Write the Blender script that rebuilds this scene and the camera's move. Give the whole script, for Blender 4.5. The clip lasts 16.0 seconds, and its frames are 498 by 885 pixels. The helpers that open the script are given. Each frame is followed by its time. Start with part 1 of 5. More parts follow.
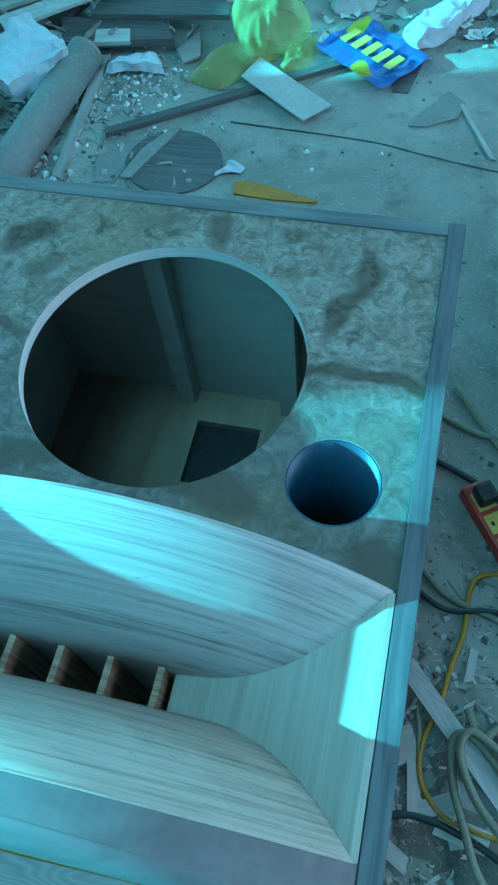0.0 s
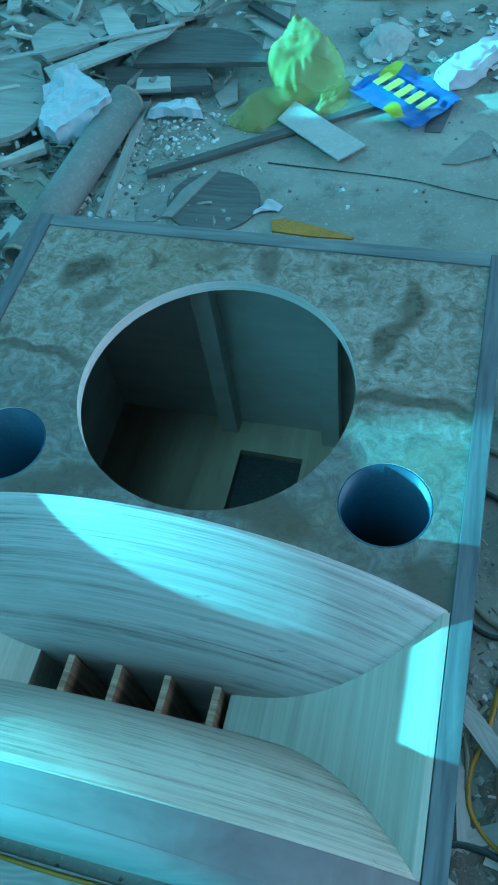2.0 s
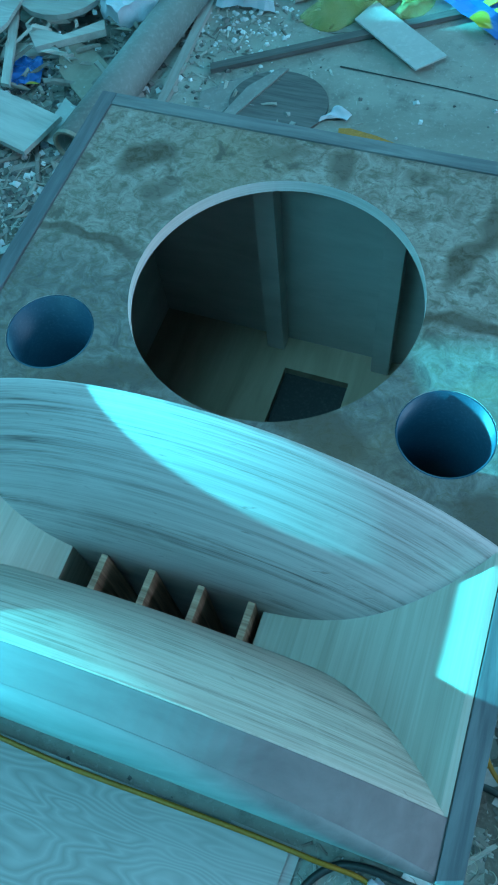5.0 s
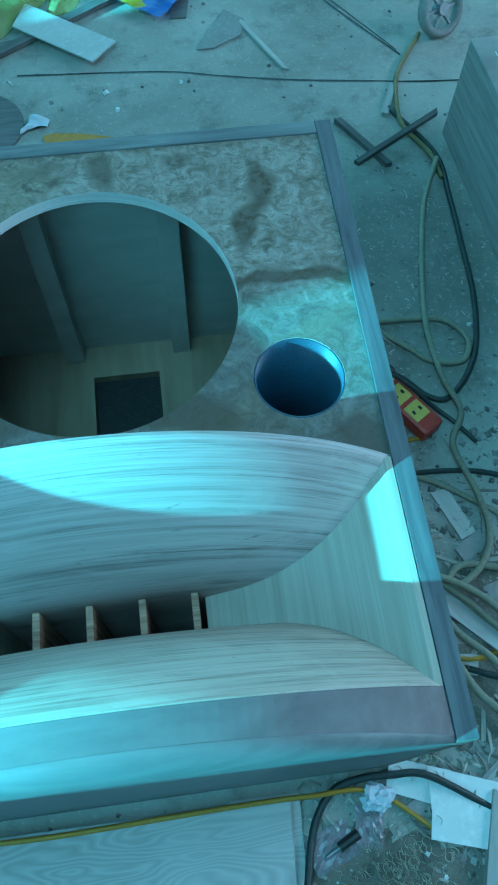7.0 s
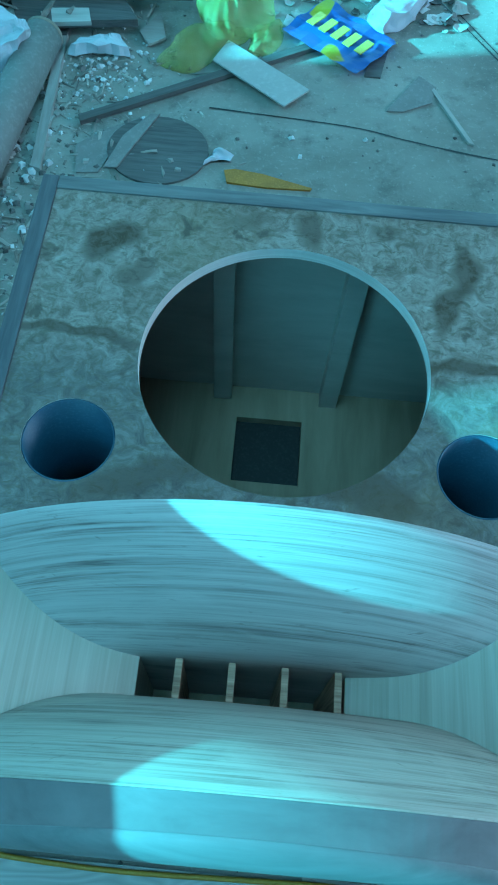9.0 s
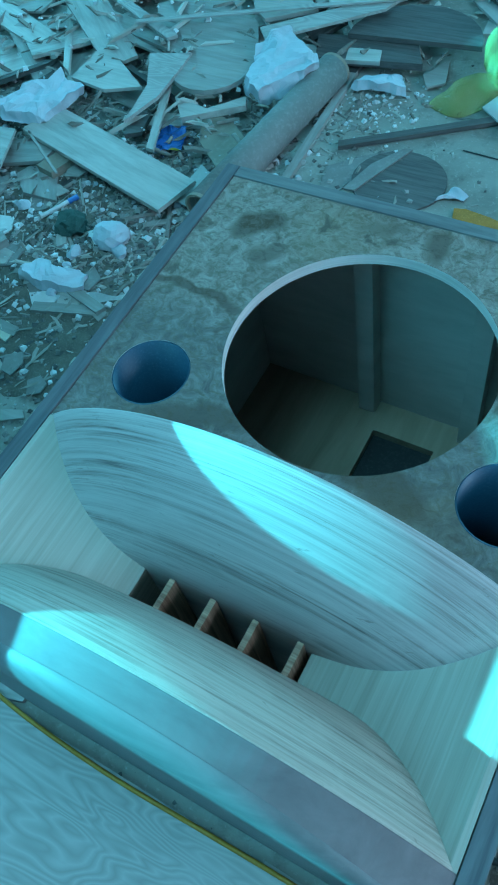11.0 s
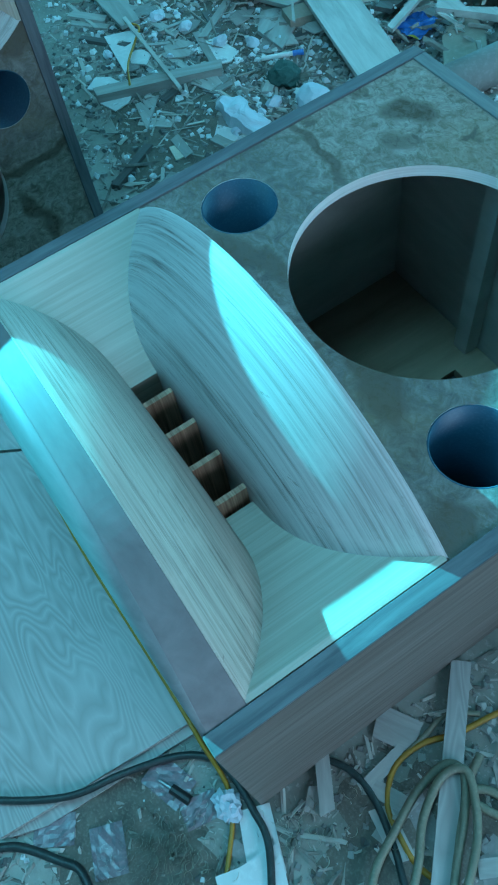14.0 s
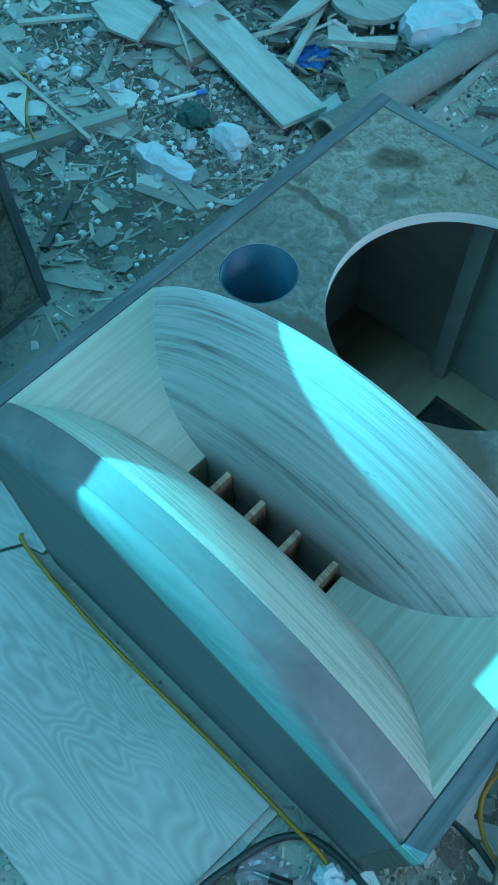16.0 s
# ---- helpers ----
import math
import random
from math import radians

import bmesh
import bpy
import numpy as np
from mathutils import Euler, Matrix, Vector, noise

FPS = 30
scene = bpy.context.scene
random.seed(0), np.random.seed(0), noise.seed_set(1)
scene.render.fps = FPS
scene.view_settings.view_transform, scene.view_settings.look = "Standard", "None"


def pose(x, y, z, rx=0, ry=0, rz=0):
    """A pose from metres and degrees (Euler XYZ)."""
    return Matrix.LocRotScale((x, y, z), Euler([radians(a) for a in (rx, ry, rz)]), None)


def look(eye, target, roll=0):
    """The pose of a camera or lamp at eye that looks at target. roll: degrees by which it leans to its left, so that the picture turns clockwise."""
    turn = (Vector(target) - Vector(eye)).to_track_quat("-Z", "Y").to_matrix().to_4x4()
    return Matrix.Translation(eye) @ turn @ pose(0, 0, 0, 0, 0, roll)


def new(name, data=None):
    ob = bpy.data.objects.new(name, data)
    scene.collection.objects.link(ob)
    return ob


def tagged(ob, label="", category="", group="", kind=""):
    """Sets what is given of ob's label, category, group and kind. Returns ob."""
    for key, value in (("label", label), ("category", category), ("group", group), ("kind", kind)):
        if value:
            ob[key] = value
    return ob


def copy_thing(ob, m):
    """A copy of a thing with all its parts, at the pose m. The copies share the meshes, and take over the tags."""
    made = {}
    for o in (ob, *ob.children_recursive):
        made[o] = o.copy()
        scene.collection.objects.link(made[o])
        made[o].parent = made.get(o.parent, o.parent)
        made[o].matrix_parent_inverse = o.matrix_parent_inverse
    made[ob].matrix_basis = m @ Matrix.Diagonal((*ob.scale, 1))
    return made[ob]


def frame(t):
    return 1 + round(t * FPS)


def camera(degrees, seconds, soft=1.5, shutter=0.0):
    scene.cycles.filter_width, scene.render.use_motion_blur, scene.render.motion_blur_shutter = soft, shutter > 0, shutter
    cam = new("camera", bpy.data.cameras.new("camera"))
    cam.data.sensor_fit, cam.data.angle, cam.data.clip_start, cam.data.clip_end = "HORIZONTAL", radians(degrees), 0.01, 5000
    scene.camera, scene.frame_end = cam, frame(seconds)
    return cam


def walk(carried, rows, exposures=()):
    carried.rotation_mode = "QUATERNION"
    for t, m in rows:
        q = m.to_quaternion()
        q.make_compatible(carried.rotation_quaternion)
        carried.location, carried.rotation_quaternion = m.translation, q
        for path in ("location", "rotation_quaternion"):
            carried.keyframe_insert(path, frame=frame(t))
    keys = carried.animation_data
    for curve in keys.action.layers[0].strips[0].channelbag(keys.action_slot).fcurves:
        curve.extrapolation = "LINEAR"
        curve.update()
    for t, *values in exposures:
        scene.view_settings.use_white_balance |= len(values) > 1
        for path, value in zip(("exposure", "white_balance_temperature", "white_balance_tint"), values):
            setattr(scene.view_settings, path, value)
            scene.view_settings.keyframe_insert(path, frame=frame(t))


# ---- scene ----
cam = camera(35.5, 16.0, soft=2.0)
METRES, EYE, TILT, LEAN, TURN = 8.0, 1.5, 0.0, 0.0, 0.0
PATH = [
    (0, (0.288, -0.017, 1.257), (-0.056, 0.902, -0.485), -8.8),
    (0.5, (0.277, -0.028, 1.293), (-0.172, 0.97, -0.381), -12.9),
    (1, (0.214, -0.037, 1.311), (-0.328, 0.973, -0.328), -9.8),
    (1.5, (0.219, -0.047, 1.286), (-0.333, 0.929, -0.371), -11.0),
    (2, (0.264, -0.049, 1.275), (-0.157, 0.937, -0.414), -11.2),
    (2.5, (0.289, -0.061, 1.274), (-0.012, 0.947, -0.426), -7.6),
    (3, (0.298, -0.062, 1.256), (0.028, 0.915, -0.468), -6.4),
    (3.5, (0.268, -0.056, 1.239), (-0.052, 0.827, -0.526), -5.7),
    (4, (0.232, -0.052, 1.24), (-0.184, 0.763, -0.539), -8.6),
    (4.2, (0.226, -0.048, 1.238), (-0.221, 0.763, -0.568), -10.2),
    (6.3, (0.221, -0.064, 1.228), (-0.087, 0.777, -0.495), -8.8),
    (6.5, (0.182, -0.054, 1.251), (0.018, 0.804, -0.548), -4.4),
    (7, (0.107, -0.083, 1.268), (0.25, 0.761, -0.54), 2.3),
    (7.5, (0.061, -0.086, 1.27), (0.335, 0.723, -0.539), 8.3),
    (8, (-0.003, -0.047, 1.283), (0.217, 0.804, -0.513), 12.6),
    (8.5, (-0.062, -0.042, 1.279), (0.022, 0.871, -0.499), 10.3),
    (8.7, (-0.056, -0.033, 1.281), (-0.005, 0.871, -0.484), 8.4),
    (10.8, (0.278, -0.062, 1.27), (-0.345, 0.747, -0.302), -16.4),
    (11, (0.283, -0.074, 1.277), (-0.447, 0.747, -0.395), -15.0),
    (11.5, (0.246, -0.16, 1.305), (-0.545, 0.606, -0.364), -3.9),
    (12, (0.32, -0.257, 1.297), (-0.483, 0.443, -0.395), -0.0),
    (12.5, (0.365, -0.218, 1.297), (-0.544, 0.34, -0.395), -4.3),
    (13, (0.442, -0.1, 1.27), (-0.54, 0.331, -0.418), -7.2),
    (13.5, (0.475, -0.049, 1.255), (-0.518, 0.318, -0.442), -11.3),
    (14, (0.49, -0.017, 1.251), (-0.43, 0.384, -0.479), -11.8),
    (14.5, (0.472, -0.031, 1.249), (-0.473, 0.345, -0.473), -12.3),
    (15, (0.433, -0.065, 1.248), (-0.498, 0.338, -0.475), -8.8),
    (15.5, (0.341, -0.124, 1.275), (-0.454, 0.475, -0.46), -4.3),
    (16, (0.253, -0.158, 1.282), (-0.447, 0.536, -0.458), -2.3),
]
walk(cam, [(t, look(eye, target, roll)) for t, eye, target, roll in PATH], exposures=[(0.0, 1.78), (16.0, 1.78)])

# ---------------------------------------------------------------- world, sun, exposure
world = bpy.data.worlds.new("workshop_sky")
scene.world = world
world.use_nodes = True
wn = world.node_tree
wn.nodes.clear()
sky = wn.nodes.new("ShaderNodeTexSky")
sky.sky_type, sky.sun_disc = "NISHITA", False
SUN_WAY = Vector((1.0, 0.215, -0.34)).normalized()
sky.sun_elevation = math.asin(-SUN_WAY.z)
sky.sun_rotation = math.atan2(-SUN_WAY.x, -SUN_WAY.y)
tint = wn.nodes.new("ShaderNodeMix")
tint.data_type, tint.blend_type = "RGBA", "MULTIPLY"
tint.inputs[0].default_value = 1.0
tint.inputs[7].default_value = (0.42, 0.95, 1.0, 1)
bg = wn.nodes.new("ShaderNodeBackground")
bg.inputs[1].default_value = 0.12
wo = wn.nodes.new("ShaderNodeOutputWorld")
wn.links.new(sky.outputs[0], tint.inputs[6])
wn.links.new(tint.outputs[2], bg.inputs[0])
wn.links.new(bg.outputs[0], wo.inputs[0])

sun = new("sun", bpy.data.lights.new("sun", "SUN"))
sun.data.energy, sun.data.angle, sun.data.color = 5.6, radians(0.5), (0.05, 0.80, 1.0)
sun.matrix_world = look((0, 0, 0), SUN_WAY)


def fill_light(name, eye, target, sx, sy, watts, colour):
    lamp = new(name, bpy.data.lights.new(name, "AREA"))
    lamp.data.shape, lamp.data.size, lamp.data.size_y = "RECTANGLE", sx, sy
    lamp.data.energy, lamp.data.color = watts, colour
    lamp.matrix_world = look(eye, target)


# fill lamps added for brightness; no real opening is known at these spots
fill_light("west_fill", (-3.42, 2.5, 1.1), (0, 0.9, 0.4), 1.8, 1.9, 32, (0.10, 0.70, 1.0))
fill_light("north_fill", (0.6, 4.42, 1.7), (0, 0.4, 0.3), 2.4, 1.4, 16, (0.13, 0.72, 1.0))
fill_light("east_fill", (3.42, 0.8, 1.7), (0.2, 0.3, 0.3), 2.2, 1.4, 22, (0.47, 0.73, 1.0))
fill_light("overhead_fill", (-0.4, -0.1, 3.42), (-0.4, -0.1, 0), 1.4, 1.2, 16, (0.16, 0.71, 1.0))
fill_light("south_fill", (-0.95, -1.14, 1.9), (0.0, 0.5, 0.4), 1.1, 0.8, 8, (0.10, 0.71, 1.0))

# ---------------------------------------------------------------- materials


class Nodes:
    """A node material under construction."""

    def __init__(self, name, rough=0.7, metal=0.0, spec=0.5):
        self.mat = bpy.data.materials.new(name)
        self.mat.use_nodes = True
        self.t = self.mat.node_tree
        self.b = self.t.nodes["Principled BSDF"]
        self.b.inputs["Roughness"].default_value = rough
        self.b.inputs["Metallic"].default_value = metal
        self.b.inputs["Specular IOR Level"].default_value = spec
        self.tc = self.t.nodes.new("ShaderNodeTexCoord")

    def link(self, a, b):
        self.t.links.new(a, b)

    def mapping(self, scale=(1, 1, 1), rot=(0, 0, 0), src="Object"):
        m = self.t.nodes.new("ShaderNodeMapping")
        m.inputs["Scale"].default_value, m.inputs["Rotation"].default_value = scale, rot
        self.link(self.tc.outputs[src], m.inputs["Vector"])
        return m.outputs[0]

    def noise(self, vec, scale, detail=5.0, rough=0.6, dist=0.0):
        n = self.t.nodes.new("ShaderNodeTexNoise")
        for k, v in (("Scale", scale), ("Detail", detail), ("Roughness", rough), ("Distortion", dist)):
            n.inputs[k].default_value = v
        self.link(vec, n.inputs["Vector"])
        return n.outputs["Fac"]

    def ramp(self, fac, stops):
        r = self.t.nodes.new("ShaderNodeValToRGB")
        el = r.color_ramp.elements
        while len(el) < len(stops):
            el.new(0.5)
        for e, (p, c) in zip(el, stops):
            e.position, e.color = p, (*c, 1)
        self.link(fac, r.inputs[0])
        return r.outputs[0]

    def mix(self, a, b, fac, mode="MIX"):
        m = self.t.nodes.new("ShaderNodeMix")
        m.data_type, m.blend_type = "RGBA", mode
        for sock, v in ((m.inputs[0], fac), (m.inputs[6], a), (m.inputs[7], b)):
            if isinstance(v, (int, float)):
                sock.default_value = v
            elif isinstance(v, tuple):
                sock.default_value = (*v, 1)
            else:
                self.link(v, sock)
        return m.outputs[2]

    def grey(self, fac, lo, hi, p0=0.3, p1=0.7):
        return self.ramp(fac, [(p0, (lo, lo, lo)), (p1, (hi, hi, hi))])

    def vary(self, colour, lo=0.7, hi=1.2):
        i = self.t.nodes.new("ShaderNodeObjectInfo")
        return self.mix(colour, self.grey(i.outputs["Random"], lo, hi, 0, 1), 1.0, "MULTIPLY")

    def done(self, colour, bump=None, strength=0.3, depth=0.002, rough=None):
        if isinstance(colour, tuple):
            self.b.inputs["Base Color"].default_value = (*colour, 1)
        else:
            self.link(colour, self.b.inputs["Base Color"])
        if bump is not None:
            n = self.t.nodes.new("ShaderNodeBump")
            n.inputs["Strength"].default_value, n.inputs["Distance"].default_value = strength, depth
            self.link(bump, n.inputs["Height"])
            self.link(n.outputs[0], self.b.inputs["Normal"])
        if rough is not None:
            self.link(rough, self.b.inputs["Roughness"])
        return self.mat


def wood(name, dark, light, grain=(1, 14, 14), scale=9, rough=0.65, random_shade=True, dust=0.15):
    n = Nodes(name, rough)
    v = n.mapping(grain)
    a = n.noise(v, scale, 7, 0.62, 0.4)
    b = n.noise(n.mapping((1, 1, 1)), 4, 4)
    c = n.ramp(a, [(0.3, dark), (0.68, light)])
    c = n.mix(c, tuple(min(1, x * 1.1 + 0.05) for x in light), n.grey(b, 0, dust * 2, 0.45, 0.8))
    if random_shade:
        c = n.vary(c, 0.72, 1.15)
    return n.done(c, a, 0.25, 0.001)


def plain(name, colour, rough=0.7, var=0.25, scale=14, metal=0.0, bump=0.15, random_shade=False, spec=0.5):
    n = Nodes(name, rough, metal, spec)
    v = n.mapping()
    a = n.noise(v, scale, 6, 0.65)
    b = n.noise(v, scale * 9, 4)
    c = n.mix(colour, tuple(x * (1 - var) for x in colour), n.grey(a, 0, 1))
    c = n.mix(c, tuple(min(1, x * (1 + var) + 0.03) for x in colour), n.grey(b, 0, 0.6, 0.5, 0.75))
    if random_shade:
        c = n.vary(c, 0.7, 1.2)
    return n.done(c, b, bump, 0.001)


def concrete():
    n = Nodes("dusty_concrete", 0.9)
    v = n.mapping()
    a, b, c3 = n.noise(v, 1.7, 6, 0.6, 0.3), n.noise(v, 11, 8, 0.7), n.noise(v, 90, 4, 0.7)
    c = n.ramp(a, [(0.30, (0.15, 0.148, 0.13)), (0.48, (0.29, 0.285, 0.255)), (0.70, (0.45, 0.44, 0.40))])
    c = n.mix(c, (0.13, 0.13, 0.12), n.grey(b, 0.0, 0.75, 0.52, 0.7))
    c = n.mix(c, (0.52, 0.51, 0.48), n.grey(c3, 0.0, 0.55, 0.56, 0.72))
    return n.done(c, n.mix(b, c3, 0.5), 0.55, 0.006)


def stained_shaded_panel():
    # raw ply sheet smeared with glue and sanding dust: blotched, with darker crackle
    n = Nodes("stained_shaded_panel", 0.72)
    v = n.mapping()
    a = n.noise(v, 40, 9, 0.75, 1.1)
    b = n.noise(n.mapping((1, 1.4, 1)), 60, 6, 0.72, 0.9)
    s = n.noise(v, 3.2, 4, 0.55, 0.6)
    up = n.ramp(a, [(0.30, (0.125, 0.09, 0.07)), (0.45, (0.24, 0.19, 0.16)), (0.58, (0.335, 0.28, 0.245)), (0.76, (0.48, 0.425, 0.385))])
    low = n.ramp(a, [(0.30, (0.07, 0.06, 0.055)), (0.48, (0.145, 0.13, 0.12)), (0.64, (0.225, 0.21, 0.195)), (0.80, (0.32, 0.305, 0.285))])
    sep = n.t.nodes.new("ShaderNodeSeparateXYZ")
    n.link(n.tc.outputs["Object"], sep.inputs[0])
    # two sheets butted at a seam; horn's shade painted into the near one
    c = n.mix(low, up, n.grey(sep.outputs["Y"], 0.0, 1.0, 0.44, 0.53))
    c = n.mix(c, (0.12, 0.10, 0.07), n.grey(b, 0.0, 0.8, 0.50, 0.64))
    c = n.mix(c, (0.22, 0.155, 0.08), n.grey(s, 0.0, 0.5, 0.58, 0.72))
    c = n.mix(c, (0.10, 0.075, 0.055), n.grey(n.noise(v, 24, 4, 0.55, 0.5), 0.0, 0.85, 0.60, 0.68))
    shake = n.t.nodes.new("ShaderNodeTexNoise")
    shake.inputs["Scale"].default_value = 14.0
    n.link(n.tc.outputs["Object"], shake.inputs["Vector"])
    warp = n.mix(n.tc.outputs["Object"], shake.outputs["Color"], 0.03, "LINEAR_LIGHT")
    for cx, cy, rx, ry, turn, power in ((0.232, 0.655, 0.050, 0.022, 84, 1.0), (0.205, 0.590, 0.060, 0.020, 55, 1.0), (0.25, 0.497, 0.12, 0.014, 2, 1.0), (-0.25, 0.505, 0.12, 0.012, -3, 0.9),
                                        (0.02, 0.700, 0.040, 0.020, 80, 0.9), (-0.235, 0.655, 0.050, 0.030, 30, 1.0), (-0.20, 0.60, 0.030, 0.018, 60, 0.7), (0.30, 0.27, 0.06, 0.035, 0, 0.8), (0.10, 0.325, 0.11, 0.028, -12, 0.8), (-0.15, 0.32, 0.11, 0.026, 14, 0.7), (-0.05, 0.71, 0.05, 0.018, 10, 0.5), (0.13, 0.71, 0.03, 0.018, 0, 0.6)):
        m = n.t.nodes.new("ShaderNodeMapping")
        m.vector_type = "TEXTURE"
        m.inputs["Location"].default_value = (cx, cy, 0.488)
        m.inputs["Rotation"].default_value = (0, 0, radians(turn))
        m.inputs["Scale"].default_value = (rx, ry, 1)
        n.link(warp, m.inputs["Vector"])
        g = n.t.nodes.new("ShaderNodeTexGradient")
        g.gradient_type = "SPHERICAL"
        n.link(m.outputs[0], g.inputs["Vector"])
        c = n.mix(c, (0.075, 0.046, 0.026), n.mix((0, 0, 0), n.grey(g.outputs["Fac"], 0.0, power, 0.0, 0.45), n.grey(a, 0.35, 1.0, 0.35, 0.6), "MIX"))
    return n.done(c, b, 0.5, 0.002)


def stacked_ply(name, tone=(1.0, 1.0, 1.0)):
    # sanded stack of standing sheets: thin bands across the depth of the horn
    n = Nodes(name, 0.55)
    w = n.noise(n.mapping((2.6, 300.0, 5.0)), 1.0, 4, 0.75, 0.2)
    x = n.noise(n.mapping((9, 420, 24)), 1.0, 5, 0.7, 0.3)
    y = n.noise(n.mapping((1, 2, 2)), 7, 6, 0.65, 0.5)
    z = n.noise(n.mapping((1.5, 30, 4)), 2.2, 3, 0.6, 0.4)
    lined = n.ramp(w, [(0.33, (0.13, 0.11, 0.105)), (0.42, (0.30, 0.275, 0.26)), (0.52, (0.42, 0.40, 0.385)), (0.70, (0.52, 0.505, 0.49))])
    lined = n.mix(lined, (0.15, 0.125, 0.115), n.grey(x, 0.0, 0.75, 0.56, 0.68))
    smooth = n.ramp(w, [(0.33, (0.34, 0.32, 0.305)), (0.6, (0.46, 0.445, 0.43))])
    c = n.mix(smooth, lined, n.grey(z, 0.15, 1.0, 0.42, 0.62))
    c = n.mix(c, (0.52, 0.50, 0.485), n.grey(y, 0.0, 0.6, 0.52, 0.7))
    c = n.mix(c, (0.17, 0.14, 0.13), n.grey(n.noise(n.mapping((1, 3, 6)), 30, 4, 0.6), 0.0, 0.6, 0.66, 0.74))
    c = n.mix(c, tone, 1.0, "MULTIPLY")
    return n.done(c, w, 0.18, 0.0008)


def face_ply(name, dark, light, along="x"):
    # flat-sawn figure: nested wavy rings drawn out along the sheet
    n = Nodes(name, 0.7, 0.0, 0.2)
    sc = (2.2, 10.0, 4.0) if along == "x" else (10.0, 2.2, 4.0)
    v = n.mapping(sc)
    base = n.noise(v, 1.1, 2, 0.45, 0.6)
    m = n.t.nodes.new("ShaderNodeMath")
    m.operation = "MULTIPLY"
    n.link(base, m.inputs[0])
    m.inputs[1].default_value = 24.0
    f = n.t.nodes.new("ShaderNodeMath")
    f.operation = "PINGPONG"
    n.link(m.outputs[0], f.inputs[0])
    f.inputs[1].default_value = 0.5
    fine = n.noise(n.mapping((6, 90, 30) if along == "x" else (90, 6, 30)), 2.5, 5, 0.7)
    ring = n.ramp(f.outputs[0], [(0.0, dark), (0.28, tuple((a + b) / 2 for a, b in zip(dark, light))), (0.5, light)])
    c = n.mix(ring, dark, n.grey(fine, 0.0, 0.4, 0.5, 0.75))
    c = n.mix(c, tuple(min(1, q * 1.12) for q in light), n.grey(n.noise(n.mapping(), 5, 4), 0, 0.5, 0.45, 0.75))
    return n.done(c, fine, 0.12, 0.0006)


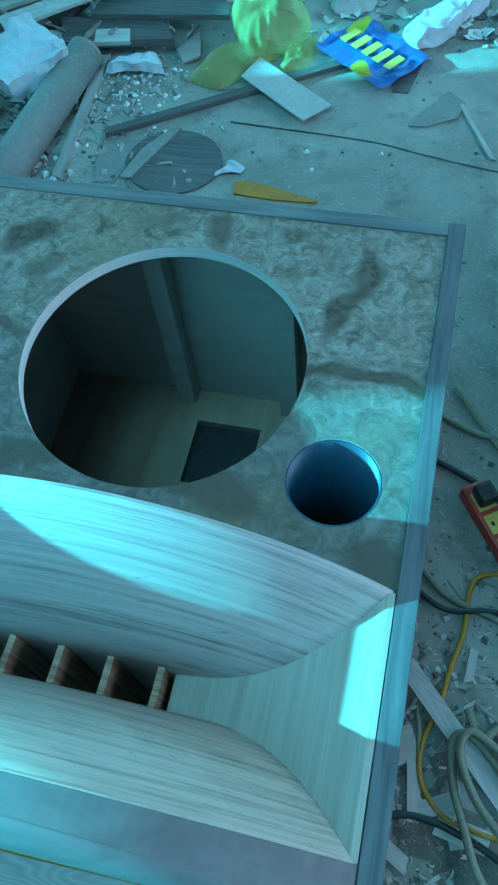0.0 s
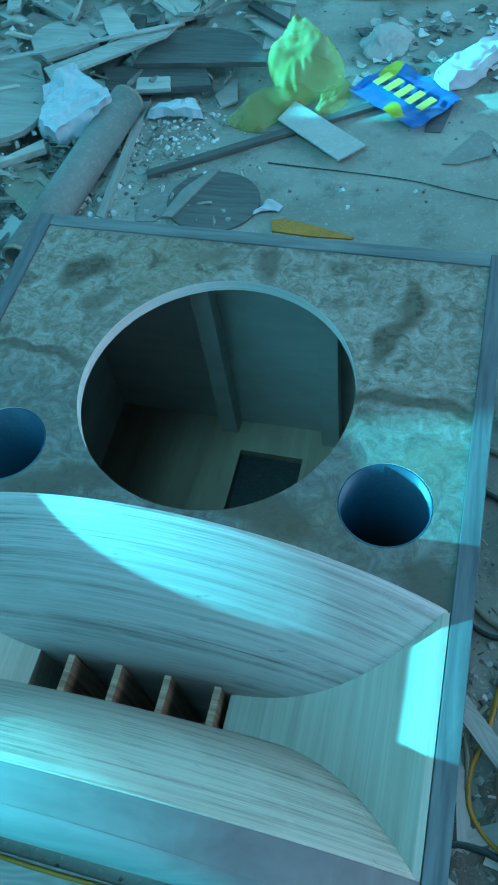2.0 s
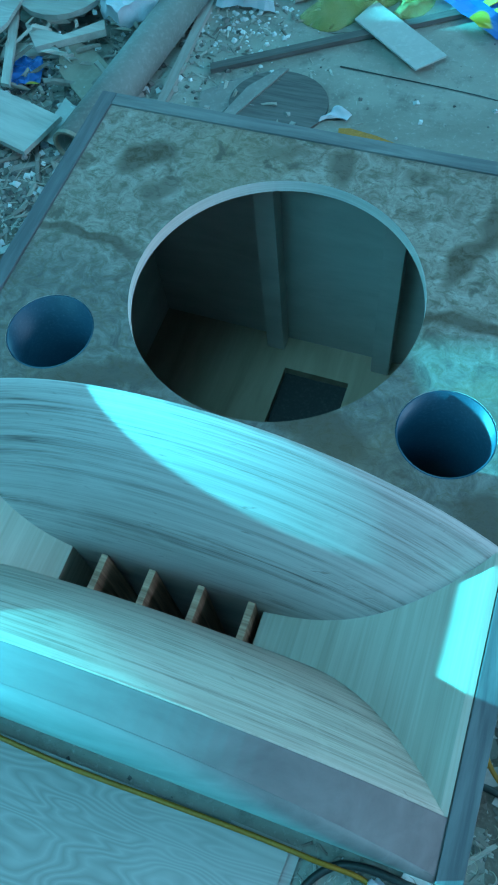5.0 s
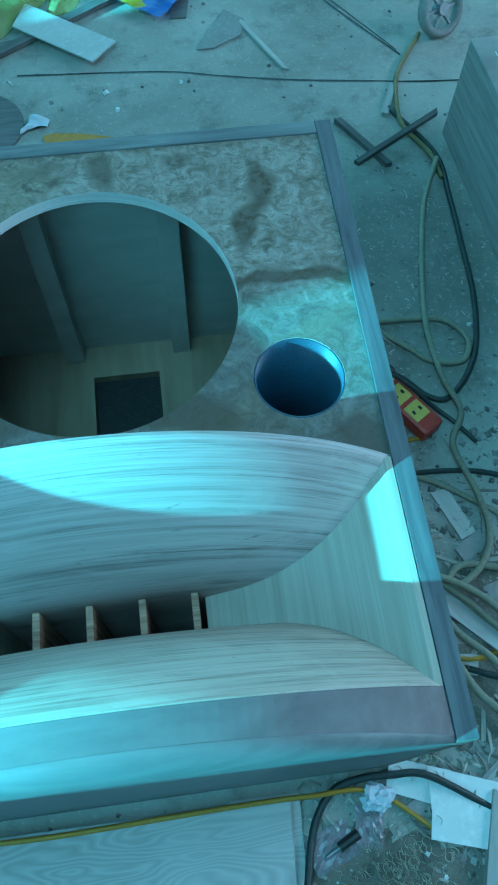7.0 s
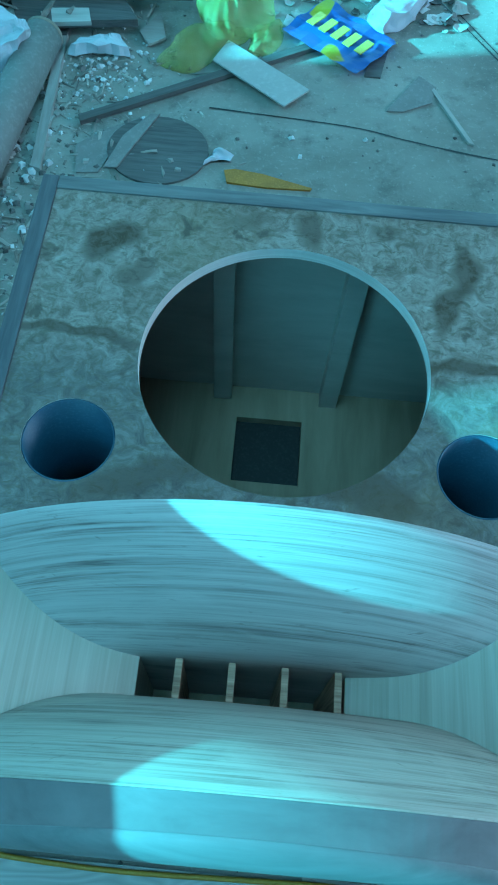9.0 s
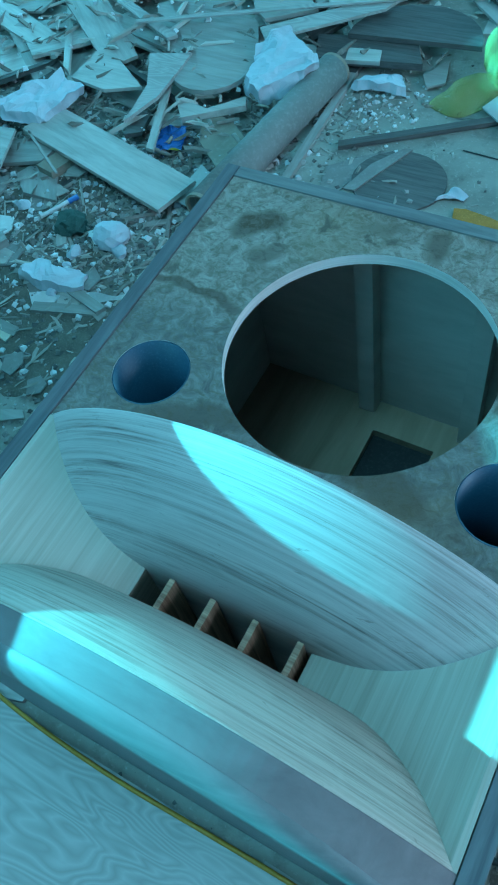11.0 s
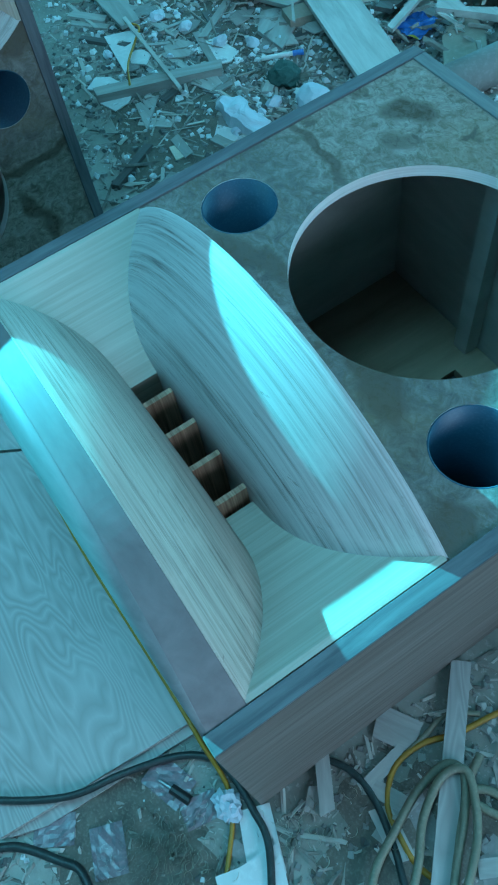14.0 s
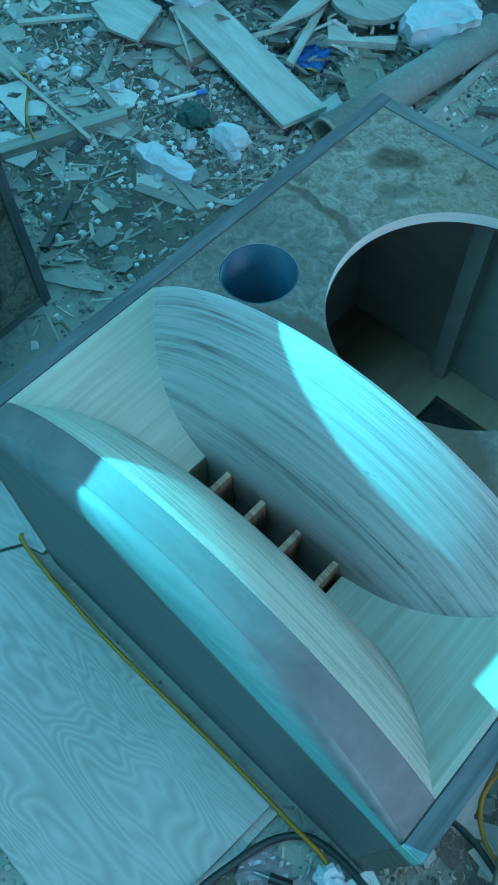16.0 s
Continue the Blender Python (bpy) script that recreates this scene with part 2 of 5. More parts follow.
M = dict(
    floor=concrete(),
    panel=stained_shaded_panel(),
    # one ply, two tones: the light's cool and warm cast is painted in
    flare=stacked_ply("sanded_stacked_ply", (1.08, 0.985, 1.0)),
    flare_warm_cast=stacked_ply("sanded_stacked_ply_warm_cast", (1.06, 0.93, 0.82)),
    edge=wood("grey_stained_edge", (0.058, 0.058, 0.070), (0.15, 0.150, 0.165), (14, 1.2, 14), 6, 0.6, False, 0.1),
    edge_x=wood("grey_stained_edge_far", (0.10, 0.10, 0.11), (0.22, 0.23, 0.23), (1.2, 14, 14), 6, 0.6, False, 0.1),
    skin=wood("brown_grey_veneer", (0.115, 0.085, 0.07), (0.25, 0.21, 0.19), (8, 0.9, 16), 4, 0.6, False, 0.1),
    skin_front=wood("dark_teal_veneer", (0.11, 0.128, 0.135), (0.185, 0.205, 0.215), (1.0, 8, 20), 4, 0.5, False, 0.1),
    # rounding toned apart from the panel for the band of light along it
    lit_edge=wood("lit_teal_edge", (0.12, 0.125, 0.13), (0.20, 0.20, 0.205), (1.0, 12, 20), 4, 0.45, False, 0.2),
    lip=wood("planed_lip_ply", (0.14, 0.11, 0.115), (0.215, 0.18, 0.185), (1, 5, 9), 5, 0.65, False, 0.1),
    sidewall=wood("pale_horn_ply", (0.37, 0.30, 0.245), (0.52, 0.445, 0.385), (55, 1.3, 55), 2.0, 0.55, False, 0.2),
    slat=wood("brown_slat_ply", (0.16, 0.06, 0.03), (0.55, 0.33, 0.23), (2, 60, 2), 3, 0.6, False),
    rim=wood("cut_ply_rim", (0.62, 0.60, 0.58), (0.82, 0.81, 0.80), (2, 2, 90), 3, 0.6, False),
    inner=wood("inner_ply", (0.26, 0.18, 0.12), (0.38, 0.27, 0.19), (9, 1, 9), 4, 0.7, False),
    # inner walls and braces toned paler and greyer for the bluish light on them
    inner_lit=wood("inner_lit_ply", (0.40, 0.365, 0.335), (0.52, 0.49, 0.455), (2, 2, 7), 3, 0.7, False),
    pipe=plain("blue_pipe", (0.014, 0.075, 0.125), 0.45, 0.2, 30, 0, 0.05),
    board=face_ply("plywood_board", (0.35, 0.34, 0.325), (0.47, 0.46, 0.445)),
    cabinet3=wood("pale_streaked_veneer", (0.16, 0.15, 0.145), (0.32, 0.30, 0.285), (1, 2, 26), 3, 0.6, False),
    plank=wood("grey_plank", (0.31, 0.29, 0.27), (0.50, 0.48, 0.455), (1, 8, 8), 6),
    darkplank=wood("dark_plank", (0.06, 0.055, 0.055), (0.13, 0.122, 0.12)),
    foam=plain("white_foam", (0.56, 0.61, 0.68), 0.8, 0.08, 40, 0, 0.4),
    cardgrey=plain("pale_grey_card", (0.46, 0.47, 0.46), 0.75, 0.15, 9, 0, 0.1),
    paper=plain("white_card", (0.70, 0.72, 0.72), 0.75, 0.15, 9, 0, 0.1),
    cardboard=plain("cardboard", (0.33, 0.28, 0.23), 0.85, 0.2, 8, 0, 0.1),
    tube=plain("grey_card_tube", (0.27, 0.26, 0.25), 0.75, 0.25, 12, 0, 0.1),
    black=plain("black_rubber", (0.015, 0.017, 0.018), 0.5, 0.3, 20),
    cable=plain("dark_cable", (0.022, 0.035, 0.035), 0.45, 0.3, 20),
    greycable=plain("grey_cable", (0.24, 0.225, 0.165), 0.55, 0.3, 20),
    yellow=plain("yellow_cable", (0.45, 0.21, 0.02), 0.5, 0.2, 20),
    red=plain("red_plastic", (0.52, 0.045, 0.03), 0.4, 0.2, 20),
    socket=plain("yellow_socket", (0.62, 0.45, 0.10), 0.45, 0.15, 20),
    blueprint=plain("blue_print", (0.03, 0.20, 0.60), 0.4, 0.2, 20),
    yellowprint=plain("yellow_print", (0.70, 0.62, 0.08), 0.4, 0.2, 20),
    bag=None,
    browncable=plain("brown_cable", (0.22, 0.16, 0.07), 0.55, 0.3, 20),
    orange=plain("orange_peel", (0.55, 0.22, 0.03), 0.6, 0.3, 30),
    greencloth=plain("dark_green_cloth", (0.03, 0.09, 0.08), 0.8, 0.3, 30),
    redcloth=plain("red_cloth", (0.45, 0.03, 0.05), 0.7, 0.3, 20),
    shavings=plain("wood_shavings", (0.66, 0.60, 0.50), 0.8, 0.2, 30, random_shade=False),
    metal=plain("dull_metal", (0.30, 0.32, 0.33), 0.45, 0.3, 20, 0.7),
    chalk=plain("white_chalk", (0.75, 0.76, 0.76), 0.9, 0.1, 30),
    wall=plain("rough_plaster", (0.36, 0.36, 0.35), 0.9, 0.3, 3, 0, 0.4),
    roof=plain("roof_sheet", (0.22, 0.27, 0.29), 0.6, 0.3, 5, 0, 0.2),
)



def bag_film():
    n = Nodes("yellow_bag_film", 0.25)
    v = n.mapping()
    c = n.mix((0.42, 0.42, 0.14), (0.66, 0.70, 0.36), n.grey(n.noise(v, 12, 5, 0.7, 0.8), 0, 1, 0.4, 0.65))
    n.b.inputs["Transmission Weight"].default_value = 0.3
    n.b.inputs["IOR"].default_value = 1.05
    n.b.inputs["Alpha"].default_value = 0.5
    return n.done(c, n.noise(v, 40, 5, 0.7), 0.4, 0.004)


M["bag"] = bag_film()


def rubble(name, stops, rough=0.85):
    n = Nodes(name, rough)
    g = n.t.nodes.new("ShaderNodeNewGeometry")
    c = n.ramp(g.outputs["Random Per Island"], stops)
    k = n.noise(n.mapping(), 40, 5, 0.7)
    c = n.mix(c, (0.5, 0.5, 0.5), n.grey(k, 0.0, 0.25, 0.4, 0.7))
    return n.done(c, k, 0.3, 0.002)


M["chips"] = rubble("wood_chips", [(0.0, (0.12, 0.105, 0.09)), (0.4, (0.28, 0.25, 0.22)), (0.75, (0.42, 0.39, 0.35)), (1.0, (0.55, 0.52, 0.48))])
M["crumbs"] = rubble("foam_crumbs", [(0.0, (0.50, 0.53, 0.55)), (0.5, (0.68, 0.72, 0.75)), (1.0, (0.80, 0.83, 0.85))])
M["grit"] = rubble("floor_grit", [(0.0, (0.06, 0.06, 0.06)), (0.5, (0.18, 0.175, 0.165)), (1.0, (0.40, 0.39, 0.37))])


def printed(name, base, mark, scale, thresh):
    n = Nodes(name, 0.35)
    v = n.mapping((1, 1, 1))
    w = n.noise(v, scale, 1.0, 0.3, 0.2)
    c = n.mix(base, mark, n.grey(w, 0, 1, thresh, thresh + 0.02))
    return n.done(c, n.noise(v, 30, 4), 0.4, 0.003)


M["packet"] = printed("blue_yellow_packet", (0.04, 0.24, 0.66), (0.72, 0.60, 0.08), 9, 0.62)

# ---------------------------------------------------------------- building helpers


def part(name, bm, material, parent=None, label="", smooth=False):
    """Links a bmesh as one mesh object, under its thing or part."""
    me = bpy.data.meshes.new(name)
    bmesh.ops.recalc_face_normals(bm, faces=bm.faces)
    bm.to_mesh(me)
    bm.free()
    for m in material if isinstance(material, (list, tuple)) else [material]:
        me.materials.append(m)
    if smooth:
        for p in me.polygons:
            p.use_smooth = True
    ob = new(name, me)
    ob.parent = parent
    if label:
        ob["label"] = label
    return ob


def thing(name, label, category, group="", kind="", at=(0, 0, 0), turn=(0, 0, 0)):
    ob = new(name)
    ob.empty_display_size = 0.05
    ob.matrix_basis = pose(*at, *turn)
    return tagged(ob, label, category, group, kind)


def single(name, bm, material, label, category, group="", kind="", m=None, smooth=False):
    ob = part(name, bm, material, None, "", smooth)
    if m is not None:
        ob.matrix_basis = m
    return tagged(ob, label, category, group, kind)


def box(x0, x1, y0, y1, z0, z1, bevel=0.0, bm=None):
    bm = bm or bmesh.new()
    vs = [bm.verts.new((x, y, z)) for x in (x0, x1) for y in (y0, y1) for z in (z0, z1)]
    fs = [bm.faces.new([vs[i] for i in q]) for q in ((0, 1, 3, 2), (4, 6, 7, 5), (0, 4, 5, 1), (2, 3, 7, 6), (0, 2, 6, 4), (1, 5, 7, 3))]
    if bevel:
        es = {e for f in fs for e in f.edges}
        bmesh.ops.bevel(bm, geom=list(es), offset=bevel, segments=2, affect="EDGES", profile=0.6)
    return bm


def prism(points, z0, z1, bm=None):
    """An upright slab over a polygon."""
    bm = bm or bmesh.new()
    lo = [bm.verts.new((x, y, z0)) for x, y in points]
    hi = [bm.verts.new((x, y, z1)) for x, y in points]
    n = len(points)
    bm.faces.new(lo[::-1])
    bm.faces.new(hi)
    for i in range(n):
        bm.faces.new((lo[i], lo[(i + 1) % n], hi[(i + 1) % n], hi[i]))
    return bm


def circle(cx, cy, r, n=64):
    return [(cx + r * math.cos(2 * math.pi * i / n), cy + r * math.sin(2 * math.pi * i / n)) for i in range(n)]


def slab_with_holes(outer, holes, z0, z1):
    """A slab over a polygon with openings through it; the walls of the openings take the second material."""
    from mathutils.geometry import delaunay_2d_cdt
    pts, edges = [], []
    for loop in [outer, *holes]:
        k = len(pts)
        pts += [Vector(p) for p in loop]
        edges += [(k + i, k + (i + 1) % len(loop)) for i in range(len(loop))]
    v, _, f, _, _, _ = delaunay_2d_cdt(pts, edges, [], 1, 1e-6)

    def inside(p, loop):
        c = False
        for (ax, ay), (bx, by) in zip(loop, loop[1:] + loop[:1]):
            if (ay > p.y) != (by > p.y) and p.x < (bx - ax) * (p.y - ay) / (by - ay) + ax:
                c = not c
        return c

    bm = bmesh.new()
    lo = [bm.verts.new((p.x, p.y, z0)) for p in v]
    hi = [bm.verts.new((p.x, p.y, z1)) for p in v]
    for q in f:
        mid = sum((v[i] for i in q), Vector((0, 0))) / len(q)
        if inside(mid, outer) and not any(inside(mid, h) for h in holes):
            bm.faces.new([hi[i] for i in q])
            bm.faces.new([lo[i] for i in q][::-1])
    rims = [e for e in bm.edges if len(e.link_faces) == 1 and e.verts[0].co.z == z1]
    if not rims:
        rims = [e for e in bm.edges if len(e.link_faces) == 1]
    low = {(round(x.co.x, 6), round(x.co.y, 6)): x for x in lo}
    for e in rims:
        a, b = e.verts
        if abs(a.co.z - z1) < 1e-5 and abs(b.co.z - z1) < 1e-5:
            c, d = (low[(round(x.co.x, 6), round(x.co.y, 6))] for x in (b, a))
            fc = bm.faces.new((a, b, c, d))
            fc.material_index = 1
    for x in [x for x in bm.verts if not x.link_faces]:
        bm.verts.remove(x)
    return bm


def smooth_line(points, steps=8):
    """A smooth curve through the points."""
    ps = [Vector(p) for p in points]
    ps = [2 * ps[0] - ps[1], *ps, 2 * ps[-1] - ps[-2]]
    out = []
    for a, b, c, d in zip(ps, ps[1:], ps[2:], ps[3:]):
        for i in range(steps):
            t = i / steps
            out.append(0.5 * (2 * b + (c - a) * t + (2 * a - 5 * b + 4 * c - d) * t * t + (3 * b - a - 3 * c + d) * t ** 3))
    return out + [ps[-2]]


def tube(points, r, sides=8, steps=8, bm=None, curved=True):
    bm = bm or bmesh.new()
    ps = smooth_line(points, steps) if curved else [Vector(p) for p in points]
    rings = []
    for i, p in enumerate(ps):
        way = (ps[min(i + 1, len(ps) - 1)] - ps[max(i - 1, 0)]).normalized()
        side = way.cross(Vector((0, 0, 1)))
        side = side.normalized() if side.length > 1e-4 else Vector((1, 0, 0))
        up = side.cross(way)
        rings.append([bm.verts.new(p + r * (math.cos(a) * side + math.sin(a) * up)) for a in (2 * math.pi * k / sides for k in range(sides))])
    for a, b in zip(rings, rings[1:]):
        for k in range(sides):
            bm.faces.new((a[k], a[(k + 1) % sides], b[(k + 1) % sides], b[k]))
    bm.faces.new(rings[0][::-1])
    bm.faces.new(rings[-1])
    return bm


# ---------------------------------------------------------------- setting
ground = single("floor", box(-3.6, 3.6, -1.4, 4.6, -0.1, 0.0), M["floor"], "dusty grey concrete workshop floor", "floor", kind="structure")


def groove(points, w=0.004):
    bm = bmesh.new()
    ps = smooth_line([(x, y, 0.0012) for x, y in points], 6)
    prev = None
    for i, p in enumerate(ps):
        way = (ps[min(i + 1, len(ps) - 1)] - ps[max(i - 1, 0)]).normalized()
        s = Vector((-way.y, way.x, 0)) * w * random.uniform(0.35, 0.75)
        row = (bm.verts.new(p + s), bm.verts.new(p - s))
        if prev:
            bm.faces.new((prev[0], prev[1], row[1], row[0]))
        prev = row
    return part("crack", bm, M["black"], ground, "dark crack in the concrete")


groove([(-0.2, 1.50), (0.124, 1.478), (0.26, 1.45), (0.413, 1.42), (0.6, 1.395), (0.793, 1.375), (1.3, 1.36)])
groove([(0.36, 1.98), (0.507, 1.753), (0.6, 1.61), (0.696, 1.473)])
groove([(0.40, 1.95), (0.55, 1.71), (0.69, 1.49)], 0.003)

ROOM_X, REAR, BACK, HIGH = 3.5, -1.2, 4.5, 3.5


def gap(points, height):
    """The outline, on the west wall, of the opening whose light falls in that outline on a level plane."""
    out = []
    for x, y in points:
        s = (x + ROOM_X) / SUN_WAY.x
        out.append((y - s * SUN_WAY.y, height - s * SUN_WAY.z))
    return out


# unseen west wall, added to shape the low sun by two cut openings
WEST = [[(-0.92, 1.45), (-0.48, 1.45), (-0.48, 0.75), (-0.40, 0.75), (-0.40, 1.45), (-0.33, 1.45), (-0.33, 1.93), (-0.92, 1.93)],
        gap([(-0.10, 1.661), (1.40, 1.982), (1.40, 2.222), (-0.10, 1.900)], 0.0)]
single("wall_west", slab_with_holes([(REAR - 0.1, 0), (BACK + 0.1, 0), (BACK + 0.1, HIGH), (REAR - 0.1, HIGH)], WEST, -0.01, 0.01), [M["wall"], M["wall"]], "unseen plaster wall added to shape the sun, with two cut openings", "wall", kind="structure", m=Matrix(((0, 0, 1, -ROOM_X - 0.01), (1, 0, 0, 0), (0, 1, 0, 0), (0, 0, 0, 1))))
# unseen sheet added behind a fill lamp; the wall has no doorway here
single("door_1", box(-ROOM_X + 0.002, -ROOM_X + 0.012, 1.6, 3.4, 0.02, 2.10), M["paper"], "unseen pale sheet added behind the west fill lamp", "door", kind="structure")
# unseen walls, added with openings for the east and north fill lamps
single("wall_east", slab_with_holes([(REAR - 0.1, 0), (BACK + 0.1, 0), (BACK + 0.1, HIGH), (REAR - 0.1, HIGH)], [[(-0.35, 0.9), (1.95, 0.9), (1.95, 2.45), (-0.35, 2.45)]], -0.1, 0.1), [M["wall"], M["wall"]], "unseen plaster wall added around a fill lamp opening", "wall", kind="structure", m=Matrix(((0, 0, 1, ROOM_X + 0.1), (1, 0, 0, 0), (0, 1, 0, 0), (0, 0, 0, 1))))
single("wall_north", slab_with_holes([(-ROOM_X, 0), (ROOM_X, 0), (ROOM_X, HIGH), (-ROOM_X, HIGH)], [[(-0.7, 0.95), (1.9, 0.95), (1.9, 2.45), (-0.7, 2.45)]], -0.1, 0.1), [M["wall"], M["wall"]], "unseen plaster wall added around a fill lamp opening", "wall", kind="structure", m=Matrix(((1, 0, 0, 0), (0, 0, -1, BACK + 0.1), (0, 1, 0, 0), (0, 0, 0, 1))))


# unseen wall and roof, added to close the room against the sky
single("wall_south", box(-ROOM_X, ROOM_X, REAR - 0.01, REAR, 0, HIGH), M["roof"], "unseen sheet-metal wall added to close the room", "wall", kind="structure")
single("ceiling", box(-ROOM_X - 0.2, ROOM_X + 0.2, REAR - 0.1, BACK + 0.2, HIGH, HIGH + 0.004), M["roof"], "unseen sheet-metal roof added to close the room", "ceiling", kind="structure")
# unseen sheets added beside fill lamps; roof and wall are closed behind them
single("skylight_sheet", box(-1.15, 0.35, -0.75, 0.55, HIGH - 0.03, HIGH - 0.02), M["paper"], "unseen pale sheet added above the overhead fill lamp", "skylight", kind="structure")
single("window_1", box(-1.52, -0.38, REAR + 0.006, REAR + 0.016, 1.48, 2.32), M["paper"], "unseen pale sheet added behind the south fill lamp", "window", kind="structure")

# ---------------------------------------------------------------- loudspeaker cabinets
TOP, HALF, NEAR, FAR = 0.488, 0.345, -0.053, 0.757
WALL = 0.023
MOUTH, SPLAY, THROAT = 0.317, 2.05, 0.130
NEAR_SAG, FAR_SAG, FRONT_SAG = 0.137, 0.125, 0.130


def arch(x, half, sag):
    """Height of a circular arch of that half width over its springing."""
    if sag < 1e-5:
        return 0.0
    r = (half * half + sag * sag) / (2 * sag)
    return math.sqrt(max(0.0, r * r - min(abs(x), half) ** 2)) - (r - sag)


def flare(lip, throat, sag, back, rows=30, cols=56):
    """One curved side of the horn, sawn from arched sheets: from the standing mouth edge down into the throat."""
    bm = bmesh.new()
    us = [2 * k / cols - 1 for k in range(cols + 1)]
    grid = []
    low_back = [bm.verts.new((u * (MOUTH + 0.002), lip + back, TOP - 0.018)) for u in us]
    top_back = [bm.verts.new((u * (MOUTH + 0.002), lip + back, TOP + arch(u * MOUTH, MOUTH, sag) - 0.0005)) for u in us]
    grid += [low_back, top_back]
    for i in range(rows + 1):
        f = (1 - i / rows) ** 1.15
        half = THROAT + (MOUTH - THROAT) * f
        base = TOP - (MOUTH - half) / SPLAY
        y = throat + (lip - throat) * f ** 2.3
        grid.append([bm.verts.new((u * (half + 0.002), y, base + arch(u * half, half, sag * (0.85 * f * f * (3 - 2 * f) + 0.15 * f)))) for u in us])
    grid.append([bm.verts.new((v.co.x, v.co.y, TOP - 0.30)) for v in grid[-1]])
    for a, b in zip(grid, grid[1:]):
        for k in range(cols):
            bm.faces.new((a[k], a[k + 1], b[k + 1], b[k]))
    return bm


def arched_band(outline, half, cols=56):
    """A solid whose cross-section, a closed (y, z) outline given for each x, runs from side to side."""
    bm = bmesh.new()
    cuts = [[bm.verts.new((x, y, z)) for y, z in outline(x)] for x in (half * (2 * k / cols - 1) for k in range(cols + 1))]
    for a, b in zip(cuts, cuts[1:]):
        for i in range(len(a)):
            j = (i + 1) % len(a)
            bm.faces.new((a[i], a[j], b[j], b[i]))
    bm.faces.new(cuts[0][::-1])
    bm.faces.new(cuts[-1])
    return bm


def horn_cabinet(name, label, at=(0, 0, 0), turn=(0, 0, 0), plate=True):
    cab = thing(name, label, "speaker cabinet", "speaker cabinets", "", at, turn)
    for sx in (-1, 1):
        x0, x1 = sorted((sx * (HALF - WALL), sx * HALF))
        side = part("side_panel", box(x0, x1, NEAR, FAR, 0, TOP - 0.002, 0.0015), M["skin"], cab, "brown-grey veneered side panel")
        part("edge_strip", box(x0 + 0.0005, x1 - 0.0005, NEAR + 0.001, FAR - 0.001, TOP - 0.0018, TOP + 0.002, 0.0008), M["edge"], side, "dark grey stained edge strip")
    far = part("end_panel", box(-HALF + WALL, HALF - WALL, FAR - WALL, FAR, 0, TOP - 0.002, 0.0015), M["skin"], cab)
    part("edge_strip", box(-HALF + WALL, HALF - WALL, FAR - WALL, FAR - 0.001, TOP - 0.0018, TOP + 0.002, 0.0008), M["edge_x"], far, "blue-grey stained edge strip")
    # the near end: an arched panel with a rounded upper edge, then the planed lip up to the horn mouth
    inner = HALF - WALL

    def crest(x):
        return TOP + arch(x, inner, FRONT_SAG)

    def bend(x):
        return 0.005 + 0.017 * arch(x, inner, FRONT_SAG) / FRONT_SAG

    def panel_cut(x):
        r = bend(x)
        return [(NEAR + 0.024, 0.0), (NEAR, 0.0), (NEAR, crest(x) - r - 0.001), (NEAR + 0.024, crest(x) - r - 0.001)]

    def edge_cut(x):
        r = bend(x)
        return [(NEAR + r + 0.001, crest(x) - r + 0.0002), (NEAR, crest(x) - r - 0.0008)] + [(NEAR + r * (1 - math.cos(radians(a))), crest(x) - r + r * math.sin(radians(a)) + 0.0002) for a in range(0, 91, 10)] + [(NEAR + r + 0.001, crest(x) + 0.0002)]

    def lip_cut(x):
        r = bend(x)
        top = TOP + arch(x, inner, NEAR_SAG)
        return [(NEAR + r, crest(x)), (-0.0015, top), (-0.0015, top - 0.02), (NEAR + r, crest(x) - 0.02)]

    def mouth_cut(x):
        top = TOP + arch(x, inner, NEAR_SAG)
        return [(-0.0013, top - 0.012), (-0.0013, top + 0.0006), (0.0003, top + 0.0006), (0.0003, top - 0.012)]

    part("end_panel", arched_band(panel_cut, inner), M["skin_front"], cab, "dark teal-grey arched end panel")
    part("rounded_edge", arched_band(edge_cut, inner), M["lit_edge"], cab, "rounded edge of the end panel, toned for the light it catches", True)
    part("lip", arched_band(lip_cut, inner), M["lip"], cab, "planed grey-lilac plywood lip")
    part("mouth_edge", arched_band(mouth_cut, MOUTH), M["sidewall"], cab, "thin pale strip along the edge of the horn mouth")
    # the baffle with the openings
    outer = [(-inner, FAR - WALL), (-inner, 0.2482), (inner, 0.2482), (inner, FAR - WALL)]
    baffle = part("baffle", slab_with_holes(outer, [circle(0.004, 0.487, 0.1775, 96), circle(0.238, 0.358, 0.0535, 48), circle(-0.236, 0.358, 0.0535, 48)], TOP - 0.019, TOP - 0.001), [M["panel"], M["rim"]], cab, "glue-smeared brown and grey plywood baffle with round cut-outs and painted-in shade by the horn")
    for px in (0.238, -0.236):
        bm = bmesh.new()
        n = 40
        rings = [[bm.verts.new((px + r * math.cos(2 * math.pi * i / n), 0.358 + r * math.sin(2 * math.pi * i / n), z)) for i in range(n)] for r, z in ((0.0532, TOP - 0.34), (0.0532, TOP - 0.0015), (0.0512, TOP - 0.0015), (0.0512, TOP - 0.34))]
        for a, b in zip(rings, rings[1:] + rings[:1]):
            for i in range(n):
                bm.faces.new((a[i], a[(i + 1) % n], b[(i + 1) % n], b[i]))
        part("port_tube", bm, M["pipe"], cab, "blue plastic port tube", True)
